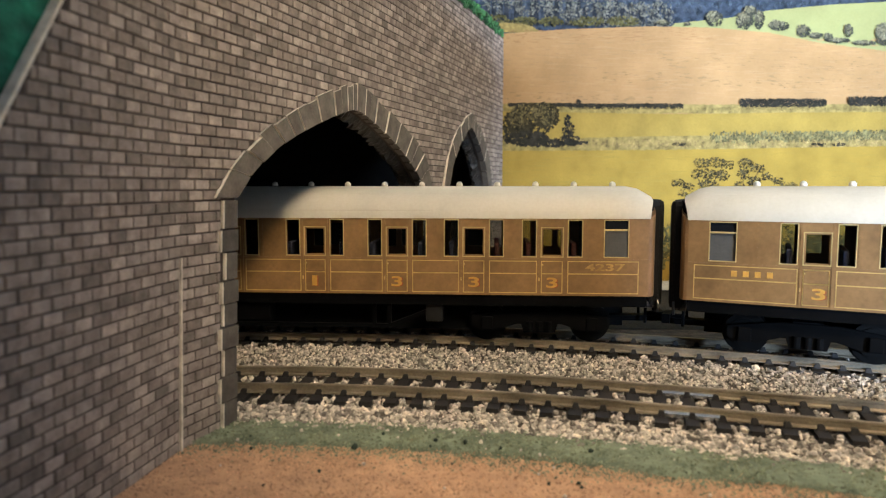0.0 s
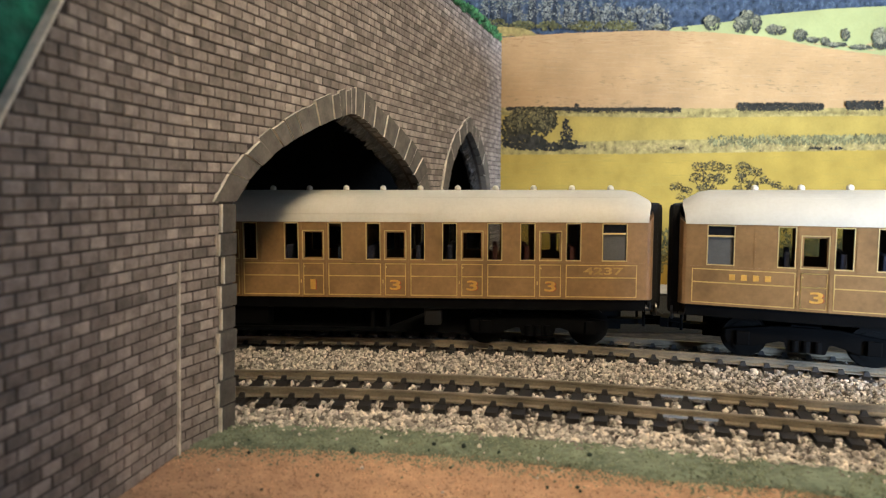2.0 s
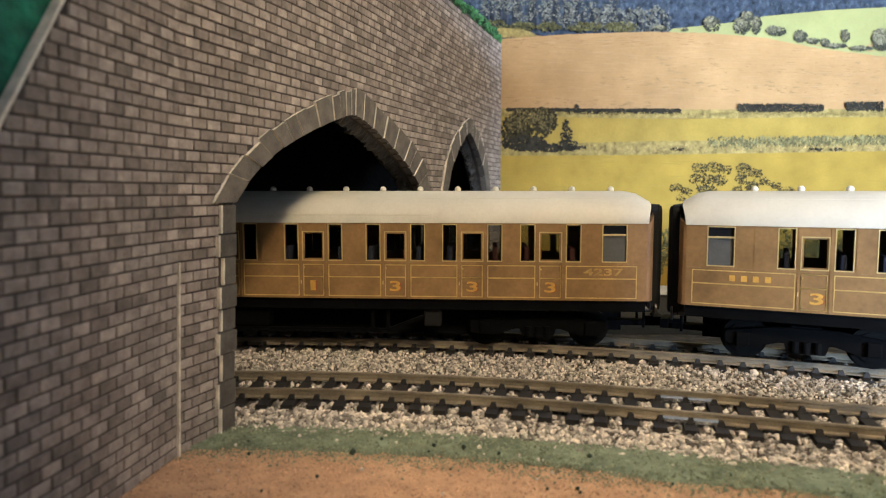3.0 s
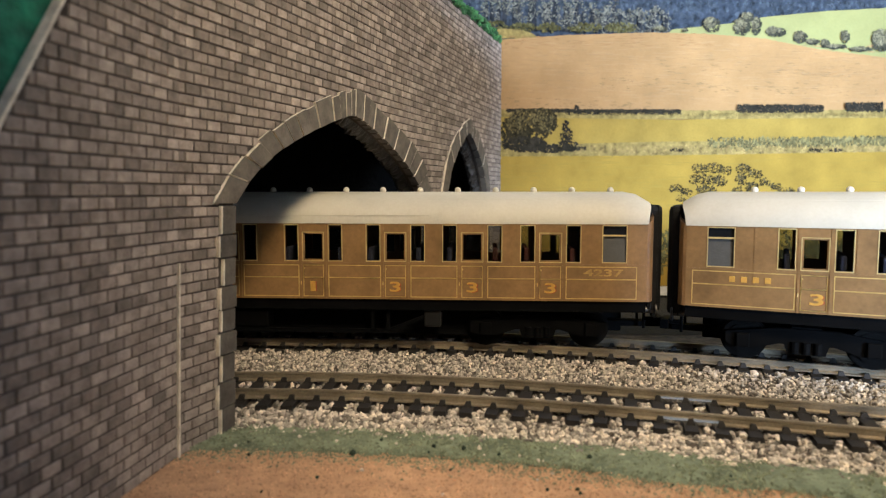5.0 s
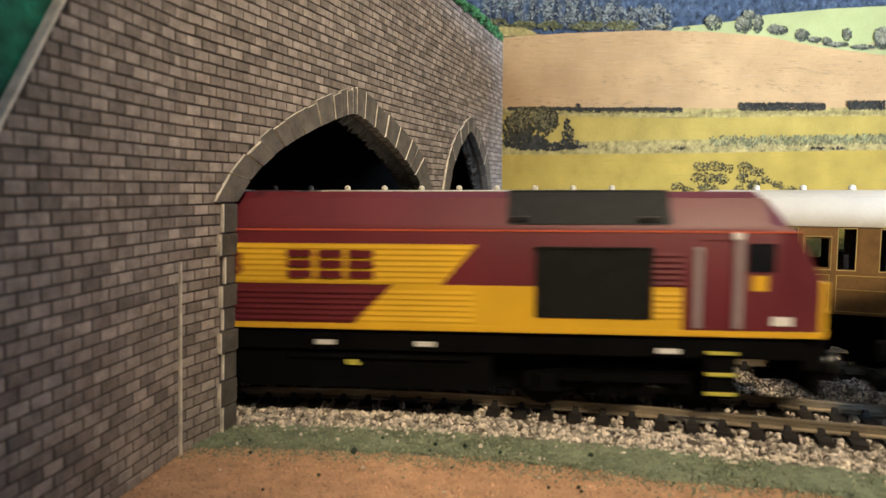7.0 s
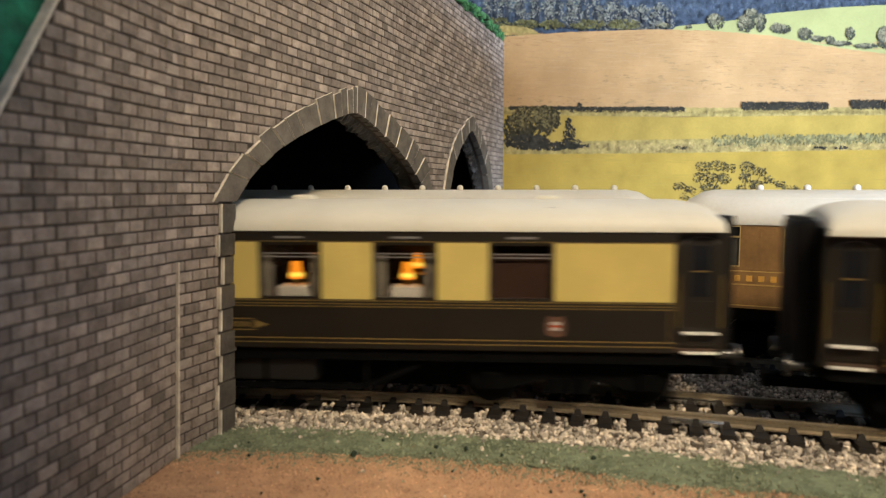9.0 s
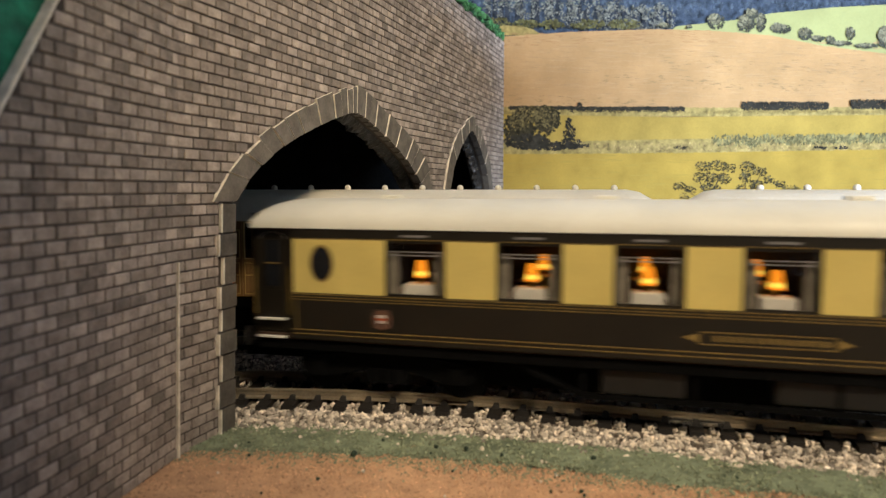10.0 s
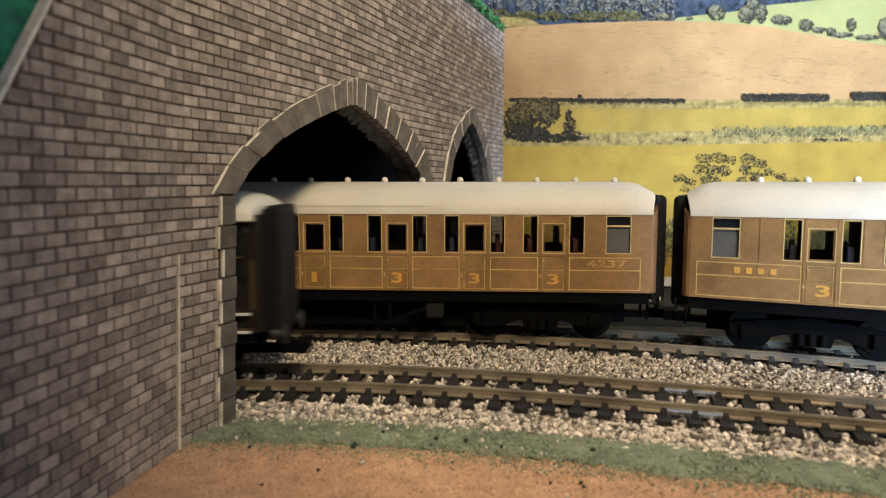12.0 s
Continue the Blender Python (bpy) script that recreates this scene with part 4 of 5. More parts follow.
    for a, b in ((-L + 1, min(doors) - 12), (max(doors) + 12, L - 1)):
        part("lavatory_wall", boxes((a, b, 7.4, 8.0, 17.2, 41)), M["interior"], c)
    # underframe
    for d in ((-L, L, -16.6, -15.2, 12.7, 16.2), (-L, L, 15.2, 16.6, 12.7, 16.2)):
        part("solebar", boxes(d), M["black"], c, "black solebar")
    for d in ((-L, -L + 2, -15.2, 15.2, 12.7, 16.2), (L - 2, L, -15.2, 15.2, 12.7, 16.2), (-L + 2.2, L - 2.2, -5, 5, 11.0, 15.5)):
        part("frame_beam", boxes(d), M["black"], c)
    bm = bmesh.new()
    for s in (-1, 1):
        for xa, za, xb, zb in ((-52, 12.7, -34, 5.4), (-34, 5.4, 34, 5.4), (34, 5.4, 52, 12.7)):
            dx, dz = xb - xa, zb - za
            n = math.hypot(dx, dz)
            px, pz = -dz / n * 0.6, dx / n * 0.6
            plate(bm, [(xa + px, za + pz), (xb + px, zb + pz), (xb - px, zb - pz), (xa - px, za - pz)], *sorted((s * 14.2, s * 15.2)))
        for x in (-34, 34, 29):
            box(bm, *mm(x - 0.6, x + 0.6, *sorted((s * 14.2, s * 15.2)), 5.4, 12.7))
    part("truss", bm, M["black"], c, "black underframe truss")
    # Black boxes stand in for the shade under the coach and hide the ground.
    part("underframe", boxes((-62, 62, -9, 9, 3.2, 13.0), (-113, -62.4, 4, 12, 2.6, 12.6), (62.4, 113, 4, 12, 2.6, 12.6), bevel=0.3), M["black"], c, "black fill standing in for the shade under the coach")
    part("battery_box", boxes((46, 51.5, -15.5, -9, 7.0, 12.6), bevel=0.4), M["grey_box"], c, "dark grey battery box")
    part("battery_box", boxes((-20, -6, -15.0, -9, 6.4, 12.6), bevel=0.4), M["black"], c)
    part("vacuum_cylinder", cyl(bmesh.new(), 0.012, -0.004, 0.0085, 0.004, 0.007, "z", 16), M["black"], c)
    for d, ch in letters:
        if ch in "13":
            lettering("class_numeral_shade", ch, 3.3, d + 0.3, 18.7, -Y - 0.02, M["red_shade"], c, 1.7 if ch == "1" else 3.5)
            lettering("class_numeral", ch, 3.3, d, 18.8, -Y - 0.10, M["numeral_gold"], c, 1.7 if ch == "1" else 3.5, "gold class numeral shaded red")
    return c


# ---- brown and cream parlour coaches ----
def parlour_coach(windows, x0, x1, cream_end, plain, dark, label):
    """windows: middles of the large windows; plain: those with a drawn blind."""
    c = thing("parlour_coach", label, "coach", "moving train")
    Y, W = 17.5, 7.1
    holes = [(w - W, w + W, 25.9, 38.9) for w in windows]
    c0 = x0 + 12
    for s in (-1, 1):
        side = part("side", side_sheet(c0, cream_end, 14.4, 41.4, holes, s * Y, s * (Y - 1.0)), M["umber"], c, "umber brown lower side and fascia")
        yo = sorted((s * (Y + 0.14), s * (Y - 0.2)))
        edges = [c0 + 0.6]
        for w in windows:
            edges += [w - W - 0.3, w + W + 0.3]
        edges.append(cream_end - 0.6)
        for i, (a, b) in enumerate(zip(edges[::2], edges[1::2])):
            if b - a < 0.5:
                continue
            bm = bmesh.new()
            box(bm, *mm(a, b, *yo, 25.9, 39.0))
            part("cream_panel", bm, M["cream"], side, "cream-yellow panel between the windows")
        yl = sorted((s * (Y + 0.12), s * (Y - 0.1)))
        for z, t in ((16.6, 0.22), (25.45, 0.2), (24.75, 0.16), (24.1, 0.16), (39.15, 0.14), (15.6, 0.18)):
            part("lining", boxes((c0, cream_end, *yl, z, z + t)), M["old_gold"], side, "dull gold lining")
        for x in (c0 + 1.2, cream_end - 1.4):
            part("lining", boxes((x, x + 0.2, *yl, 16.9, 24.0)), M["old_gold"], side, "dull gold lining")
        for w in windows:
            bm = bmesh.new()
            outline(bm, w - W, w + W, 25.9, 38.9, 0.5, *sorted((s * (Y - 0.15), s * (Y - 0.8))))
            part("window_frame", bm, M["umber"], side)
            for z in (35.5, 36.3):
                part("ventilator_bar", boxes((w - W + 0.5, w + W - 0.5, *sorted((s * (Y - 0.25), s * (Y - 0.55))), z, z + 0.22)), M["grey_bar"], side, "thin grey ventilator bar")
            for q in (() if w in plain else (-1, 1)):
                e = w + q * W
                bm = bmesh.new()
                n = 7
                front = [(e - q * 2.6 * i / (n - 1), 16.0 + 0.28 * (i % 2)) for i in range(n)]
                for (xa, ya), (xb, yb) in zip(front, front[1:]):
                    bm.faces.new([bm.verts.new(mm(x, s * y, z)) for x, y, z in ((xa, ya, 26), (xb, yb, 26), (xb, yb, 36), (xa, ya, 36))])
                    bm.faces.new([bm.verts.new(mm(x, s * (y - 0.25), z)) for x, y, z in ((xa, ya, 26), (xb, yb, 26), (xb, yb, 36), (xa, ya, 36))])
                part("curtain", bm, M["drape"], side, "gathered beige window curtain")
            pn = part("pane", boxes((w - W, w + W, *sorted((s * (Y - 0.7), s * (Y - 0.6))), 26, 38.8)), M["pane"], side)
            pn.visible_shadow = False
        # oval lavatory window, crest and name board
        for r, m, nm, out in ((1.0, M["old_gold"], "oval_frame", 0.22), (0.86, M["dark_glass"], "oval_window", 0.30)):
            bm = bmesh.new()
            plate(bm, [(c0 + 8.2 + 3.1 * r * math.cos(q * math.pi / 12), 33.2 + 4.6 * r * math.sin(q * math.pi / 12)) for q in range(24)], *sorted((s * (Y + out), s * Y)))
            part(nm, bm, m, side)
        for x in (c0 + 23.5, cream_end - 26.5):
            bm = bmesh.new()
            plate(bm, [(x - 2.0, 18.2), (x, 17.6), (x + 2.0, 18.2), (x + 2.3, 20.6), (x + 1.6, 22.6), (x, 22.2), (x - 1.6, 22.6), (x - 2.3, 20.6)], *sorted((s * (Y + 0.12), s * Y)))
            cr = part("crest", bm, M["crest_dull"], side, "small dull crest with a pale shield")
            bm = bmesh.new()
            plate(bm, [(x - 1.1, 19.2), (x + 1.1, 19.2), (x + 1.1, 21.2), (x - 1.1, 21.2)], *sorted((s * (Y + 0.2), s * Y)))
            part("crest_shield", bm, M["crest_pale"], cr)
            bm = bmesh.new()
            plate(bm, [(x - 1.1, 19.9), (x + 1.1, 19.9), (x + 1.1, 20.5), (x - 1.1, 20.5)], *sorted((s * (Y + 0.26), s * Y)))
            part("crest_band", bm, M["red_shade"], cr)
        bm = bmesh.new()
        outline(bm, -14, 12.5, 18.4, 21.2, 0.2, *yl)
        for e, d in ((-14, -1), (12.5, 1)):
            plate(bm, [(e, 18.8), (e + d * 3, 19.8), (e, 20.8)], *yl)
        for k in range(12):
            box(bm, *mm(-11 + k * 1.9, -9.9 + k * 1.9, *yl, 19.2, 20.4))
        part("name_board", bm, M["old_gold"], side, "gold name board with unreadable letters")
        for w in windows:
            bm = boxes((w - 3.2, w + 3.2, *yl, 39.9, 40.4))
            part("fascia_letters", bm, M["grey_bar"], side, "unreadable small pale fascia lettering")
    # recessed end vestibules with doors
    for s, e, inner in ((-1, x0, c0), (1, x1, cream_end)):
        a, b = sorted((e, inner))
        bm = boxes((a + 0.6, b, -15.6, 15.6, 14.0, 43.0))
        v = part("vestibule", bm, M["umber"], c, "recessed umber brown end vestibule")
        for q in (-1, 1):
            y0, y1 = sorted((q * 15.6, q * 16.0))
            m = (a + b) / 2
            bm = bmesh.new()
            outline(bm, m - 3.6, m + 3.6, 15.5, 41.0, 0.4, *sorted((q * 15.6, q * 15.85)))
            box(bm, *mm(m - 3.2, m + 3.2, *sorted((q * 15.6, q * 15.75)), 15.9, 26))
            part("door", bm, M["umber"], v, "umber end door")
            bm = boxes((m - 2.0, m + 2.0, *sorted((q * 15.6, q * 15.8)), 27, 38.5))
            part("door_window", bm, M["dark_glass"], v)
            bm = bmesh.new()
            for k in range(8):
                a0, a1 = math.pi * k / 8, math.pi * (k + 1) / 8
                plate(bm, [(m + 3.6 * r * math.cos(w_), 38.8 + 1.8 * r * math.sin(w_)) for r, w_ in ((1.0, a0), (1.0, a1), (0.93, a1), (0.93, a0))], *sorted((q * 15.6, q * 15.9)))
            part("door_arch", bm, M["grey_bar"], v, "pale arched bead over the door")
            bm = boxes((m - 2.0, m + 2.0, *sorted((q * 15.7, q * 15.95)), 32.6, 32.9))
            part("door_bar", bm, M["old_gold"], v)
            bm = boxes((m - 3.8, m + 3.8, *sorted((q * 15.6, q * 17.4)), 18.6, 19.0), (m - 3.8, m + 3.8, *sorted((q * 15.6, q * 17.6)), 14.2, 14.6))
            part("footstep", bm, M["step_white"], v, "bright metal footboards")
            for dx in (-4.6, 4.6):
                bm = bmesh.new()
                cyl(bm, (m + dx) / 1000, q * 0.0162, 0.026, 0.00018, 0.012, "z", 8)
                part("handrail", bm, M["old_gold"], v)
        bm = bmesh.new()
        box(bm, *mm(*sorted((e - s * 1.0, e + s * 4.0)), -9.5, 9.5, 12.5, 44.5), bevel=0.0014)
        gw = part("gangway", bm, M["bellows"], c, "black gangway bellows")
        for k in range(3):
            part("bellows_rib", boxes((*sorted((e + s * (0.6 + k * 1.1), e + s * (1.0 + k * 1.1))), -10, 10, 12.2, 45), bevel=0.1), M["bellows"], gw)
        end_gear(c, e + s * 1.0, s, steel="buffer_bright")
        bogie(c, (x0 + x1) / 2 + s * 84, 36, 6.4)
    smooth(part("roof", roof_loft(x0 + 1, x1 - 1, Y + 0.3, 42.0, 48.7, 9.5, least=0.55), M["roof_cream"], c, "cream-white roof with rounded ends"), 50)
    for x in (-88, -34, 20, 81):
        bm = boxes((x - 2.6, x + 2.6, -2.0, 2.0, 48.3, 49.7), bevel=0.5)
        part("roof_vent", bm, M["roof_cream"], c, "low white roof ventilator")
    bm = bmesh.new()
    box(bm, *mm(80.2, 82.4, -13.4, -12.4, 46.0, 47.0), bevel=0.0003)
    part("roof_cap", bm, M["roof_grey"], c)
    # inside
    part("floor_pan", boxes((x0 + 2, x1 - 2, -16.4, 16.4, 13.8, 15.2)), M["interior"], c)
    part("ceiling_lining", boxes((x0 + 2, x1 - 2, -16.4, 16.4, 41.0, 41.6)), M["interior"], c)
    part("corridor_wall", boxes((c0, cream_end, 15.2, 16.2, 15.2, 41)), M["interior"], c, "brown panelled inside wall")
    for i, w in enumerate(windows):
        part("partition", boxes((w + W + 3.4, w + W + 4.2, -16.2, 15.2, 15.2, 30 if w not in plain else 41)), M["interior"], c)
        if w in plain:
            part("blind", boxes((w - W, w + W, -16.2, -15.9, 26, 36.2)), M["curtain"], c, "drawn maroon blind")
            continue
        if w in dark:
            part("screen", boxes((w - 2, w + W, -9, -8, 15.2, 41)), M["interior"], c, "dark inside screen")
            continue
        for y in (-12.2, 11.0):
            t = part("table", boxes((w - 3.5, w + 3.5, y - 3.4, y + 3.4, 25.6, 28.5), bevel=0.25), M["white_cloth"], c, "table under a white cloth")
            bm = bmesh.new()
            cyl(bm, w / 1000, y / 1000, 0.0293, 0.0006, 0.0020, "z", 12)
            part("lamp_stem", bm, M["old_gold"], t)
            bm = bmesh.new()
            cyl(bm, w / 1000, y / 1000, 0.0320, 0.00165, 0.0040, "z", 16, 0.0010)
            smooth(part("lamp_shade", bm, M["lamp_glow"], t, "glowing orange table-lamp shade"), 50)
            bm = bmesh.new()
            cyl(bm, w / 1000, y / 1000, 0.0310, 0.00172, 0.0010, "z", 16, 0.00145)
            smooth(part("lamp_band", bm, M["lamp_core"], t, "bright yellow band of the lamp"), 50)
            for dx in (-6, 6):
                part("seat", boxes((w + dx - 1.6, w + dx + 1.6, y - 3.4, y + 3.4, 15.2, 27), bevel=0.5), M["seat_red"], c)
    # underframe
    for d in ((x0 + 2, x1 - 2, -16.4, -15.2, 11.4, 14.3), (x0 + 2, x1 - 2, 15.2, 16.4, 11.4, 14.3)):
        part("solebar", boxes(d), M["black"], c, "black solebar")
    part("frame_beam", boxes((x0 + 2, x1 - 2, -6, 6, 9.5, 13.6)), M["black"], c)
    bm = bmesh.new()
    for s in (-1, 1):
        for xa, za, xb, zb in ((-54, 11.5, -38, 4.6), (-38, 4.6, 38, 4.6), (38, 4.6, 54, 11.5)):
            n = math.hypot(xb - xa, zb - za)
            px, pz = -(zb - za) / n * 0.6, (xb - xa) / n * 0.6
            plate(bm, [(xa + px, za + pz), (xb + px, zb + pz), (xb - px, zb - pz), (xa - px, za - pz)], *sorted((s * 14.0, s * 15.0)))
        for x in (-38, -14, 14, 38):
            box(bm, *mm(x - 0.5, x + 0.5, *sorted((s * 14.0, s * 15.0)), 4.6, 11.5))
    part("truss", bm, M["black"], c, "black underframe truss")
    # Black box added between the bogies in place of the shade there.
    part("underframe", boxes((-62, 62, -8, 8, 3.4, 11.4), bevel=0.3), M["black"], c, "black fill standing in for the shade under the coach")
    part("battery_box", boxes((-34, -16, -14.8, -8, 5.4, 11.3), bevel=0.5), M["grey_box"], c, "dark grey battery box")
    part("battery_box", boxes((2, 26, -14.8, -8, 5.8, 11.3), bevel=0.5), M["grey_box"], c, "dark grey battery box")
    return c


# ---- maroon and yellow diesel locomotive ----
def diesel():
    c = thing("diesel_locomotive", "maroon and golden-yellow model diesel locomotive running on the track", "locomotive", "moving train")
    Y = 17.3
    sec = [(-Y, 18.6), (-Y, 42.0), (-16.6, 43.6), (-13.2, 49.2), (-11.0, 50.6), (11.0, 50.6), (13.2, 49.2), (16.6, 43.6), (Y, 42.0), (Y, 18.6)]

    def ring(x, top, squeeze=1.0):
        out = []
        for y, z in sec:
            out.append(Vector(mm(x, y * squeeze, min(z, top))))
        return out
    stations = [(-115.8, 30.5, 0.82), (-114.9, 31.6, 0.92), (-109.6, 42.4, 0.99), (-104.0, 49.0, 1.0), (-102.6, 50.3, 1.0), (-101.5, 50.6, 1.0), (99.8, 50.6, 1.0), (100.9, 50.3, 1.0), (102.3, 49.0, 1.0), (107.8, 42.4, 0.99), (113.4, 31.6, 0.92), (114.3, 30.5, 0.82)]
    body = smooth(part("body", loft([ring(*s) for s in stations]), M["maroon"], c, "glossy maroon body shell with sloping cab ends"), 25)

    def slab(name, pts, material, out=0.2, label="", both=True, parent=None):
        obs = []
        for s in ((-1, 1) if both else (-1,)):
            bm = bmesh.new()
            plate(bm, pts, *sorted((s * (Y + out), s * (Y - 0.4))))
            obs.append(part(name, bm, material, parent or body, label))
        return obs

    def louvres(x_of, z0, z1, pitch, material):
        for s in (-1, 1):
            bm = bmesh.new()
            z = z0
            while z + pitch * 0.9 <= z1:
                xa, xb = x_of(z)
                a = [(xa, Y + 0.20, z), (xb, Y + 0.20, z), (xb, Y + 0.36, z + pitch * 0.30), (xa, Y + 0.36, z + pitch * 0.30)]
                b = [(xa, Y + 0.20, z + pitch * 0.85), (xb, Y + 0.20, z + pitch * 0.85)]
                va = [bm.verts.new(mm(x, s * y, q)) for x, y, q in a]
                vb = [bm.verts.new(mm(x, s * y, q)) for x, y, q in b]
                bm.faces.new(va)
                bm.faces.new((va[3], va[2], vb[1], vb[0]))
                bm.faces.new((va[0], va[3], vb[0]))
                bm.faces.new((va[1], vb[1], va[2]))
                z += pitch
            part("louvre_panel", bm, material, body, "ribbed louvre panel")

    # yellow band and blocks, with slanting ends
    slab("yellow_band", [(-50.6, 29.4), (30.6, 29.4), (38.6, 38.7), (-50.6, 38.7)], M["loco_yellow"], 0.2, "golden-yellow band with ribs")
    louvres(lambda z: (-50.2, 30.2 + (z - 29.4) * 0.86), 29.6, 38.6, 1.28, M["loco_yellow"])
    louvres(lambda z: (-49.6, 9.6 + (z - 20.2) * 1.02), 20.6, 29.2, 1.28, M["maroon"])
    slab("yellow_block", [(9.8, 19.9), (51.7, 19.9), (51.7, 29.4), (19.3, 29.4)], M["loco_yellow"], 0.2, "golden-yellow lower block")
    louvres(lambda z: (10.6 + (z - 20.2) * 1.02, 37.8), 20.6, 29.2, 1.28, M["loco_yellow"])
    slab("yellow_block", [(51.7, 19.9), (84.0, 19.9), (84.0, 29.6), (77.5, 29.6), (77.5, 22.3), (51.7, 22.3)], M["loco_yellow"], 0.2)
    louvres(lambda z: (77.7, 83.7), 22.4, 29.4, 1.28, M["loco_yellow"])
    louvres(lambda z: (77.7, 83.7), 29.8, 38.6, 1.28, M["maroon"])
    slab("yellow_block", [(-87.3, 29.9), (-77.4, 29.9), (-77.4, 38.7), (-87.3, 38.7)], M["loco_yellow"], 0.2)
    louvres(lambda z: (-87.0, -77.6), 30.2, 38.5, 1.7, M["loco_yellow"])
    louvres(lambda z: (-87.0, -77.6), 20.6, 29.6, 1.5, M["maroon"])
    slab("yellow_stripe", [(-115.3, 18.8), (113.8, 18.8), (113.8, 20.1), (-115.3, 20.1)], M["loco_yellow"], 0.25, "yellow stripe along the foot")
    slab("red_stripe", [(-109.6, 41.7), (107.8, 41.7), (107.8, 42.05), (-109.6, 42.05)], M["red_line"], 0.18, "fine orange-red cantrail stripe")
    for g0, g1, z0, z1 in ((-77.0, -65.4, 20.8, 37.7), (-62.8, -51.0, 20.8, 37.7), (51.8, 77.4, 22.4, 38.4)):
        for s in (-1, 1):
            bm = bmesh.new()
            plate(bm, [(g0, z0), (g1, z0), (g1, z1), (g0, z1)], *sorted((s * (Y + 0.1), s * (Y - 0.4))))
            outline(bm, g0, g1, z0, z1, 0.45, *sorted((s * (Y + 0.45), s * Y)))
            k = g0 + 1.2
            while k < g1 - 0.6:
                box(bm, *mm(k, k + 0.3, *sorted((s * (Y + 0.3), s * Y)), z0 + 0.4, z1 - 0.4))
                k += 1.5
            part("grille", bm, M["grille"], body, "black side grille")
    # cabs
    for e, t in ((-1, 0.0), (1, -1.7)):
        def X(v):
            return e * (v + t)
        w0, w1 = sorted((X(99.0), X(105.0)))
        # The blue reflection on the leading cab's glass is put into its colour.
        slab("cab_side_window", [(w0, 33.2), (w1, 33.2), (w1, 39.4), (w0, 39.4)], M["blue_glint"] if e < 0 else M["dark_glass"], 0.16, "cab window with a blue reflection put into its colour" if e < 0 else "dark cab window")
        d0, d1 = sorted((X(89.6), X(95.8)))
        for s in (-1, 1):
            bm = bmesh.new()
            outline(bm, d0, d1, 20.6, 40.2, 0.25, *sorted((s * (Y + 0.12), s * Y)))
            part("cab_door", bm, M["maroon"], body)
            for x, top in ((X(97.4), 41.5), (X(88.9), 38.6)):
                bm = boxes((x - 0.95, x + 0.95, *sorted((s * (Y + 0.10), s * Y)), 20.6, top), (x - 0.7, x - 0.2, *sorted((s * (Y + 0.6), s * Y)), 20.8, top - 0.4), (x + 0.3, x + 0.7, *sorted((s * (Y + 0.6), s * Y)), 20.8, top - 0.4))
                part("handrail", bm, M["handrail"], body, "pale grey vertical handrails")
            if e > 0:
                part("cab_seat", boxes((98.6, 101.8, *sorted((s * (Y + 0.12), s * Y)), 29.0, 32.4), bevel=0), M["loco_yellow"], body, "yellow cab fitting behind glass")
            x = X(97.0)
            part("door_lamp", boxes((x - 1.1, x + 1.1, *sorted((s * (Y + 0.7), s * Y)), 40.2, 41.8), bevel=0.3), M["white_mark"], body)
            part("data_panel", boxes((103.0, 107.2, *sorted((s * (Y + 0.12), s * (Y - 1))), 21.4, 23.4)), M["white_mark"], body, "small white data panel") if e > 0 else None
        # yellow nose
        bm = bmesh.new()
        box(bm, *mm(*sorted((X(115.6), X(117.2))), -13.6, 13.6, 18.6, 31.0), bevel=0.0007)
        for s in (-1, 1):
            box(bm, *mm(*sorted((X(114.1), X(117.0))), *sorted((s * 15.4, s * 13.0)), 18.6, 31.0), bevel=0.0005)
        nose = part("nose", bm, M["loco_yellow"], body, "bright yellow nose panel")
        for y in (-11, 11):
            bm = bmesh.new()
            cyl(bm, X(117.3) / 1000, y / 1000, 0.0235, 0.0018, 0.0008, "x", 16)
            part("headlight", bm, M["white_mark"], nose, "round headlight")
        n0, n1 = Vector(mm(X(115.3), 0, 32.4)), Vector(mm(X(110.2), 0, 42.0))
        for y0, y1 in ((-13.6, -0.8), (0.8, 13.6)):
            bm = bmesh.new()
            off = Vector((e * 0.00025, 0, 0.00018))
            f = [Vector((p.x, y / 1000, p.z)) + off for p, y in ((n0, y0), (n0, y1), (n1, y1), (n1, y0))]
            g = [v - off * 3 for v in f]
            a, b = [bm.verts.new(v) for v in f], [bm.verts.new(v) for v in g]
            bm.faces.new(a)
            bm.faces.new(b[::-1])
            for i in range(4):
                bm.faces.new((a[i], a[(i + 1) % 4], b[(i + 1) % 4], b[i]))
            part("windscreen", bm, M["dark_glass"], body, "dark cab windscreen")
        bm = boxes((min(X(112), X(117)), max(X(112), X(117)), -15.5, 15.5, 11.0, 18.4), (min(X(115), X(117.4)), max(X(115), X(117.4)), -14, 14, 5.0, 11.0), bevel=0.6)
        part("buffer_beam", bm, M["black"], c, "black buffer beam and skirt")
        end_gear(c, X(117.0), e, 10.0, "buffer_bright")
        for s in (-1, 1):
            st = part("cab_steps", boxes((X(94.5) - 3.4, X(94.5) + 3.4, *sorted((s * 16.6, s * 13.0)), 4.6, 15.2)), M["black"], c, "black cab steps")
            for z in (15.0, 10.2, 5.8):
                part("step_edge", boxes((X(94.5) - 3.2, X(94.5) + 3.2, *sorted((s * 17.5, s * 16.5)), z - 0.3, z + 0.3)), M["step_yellow"], st, "yellow step edge")
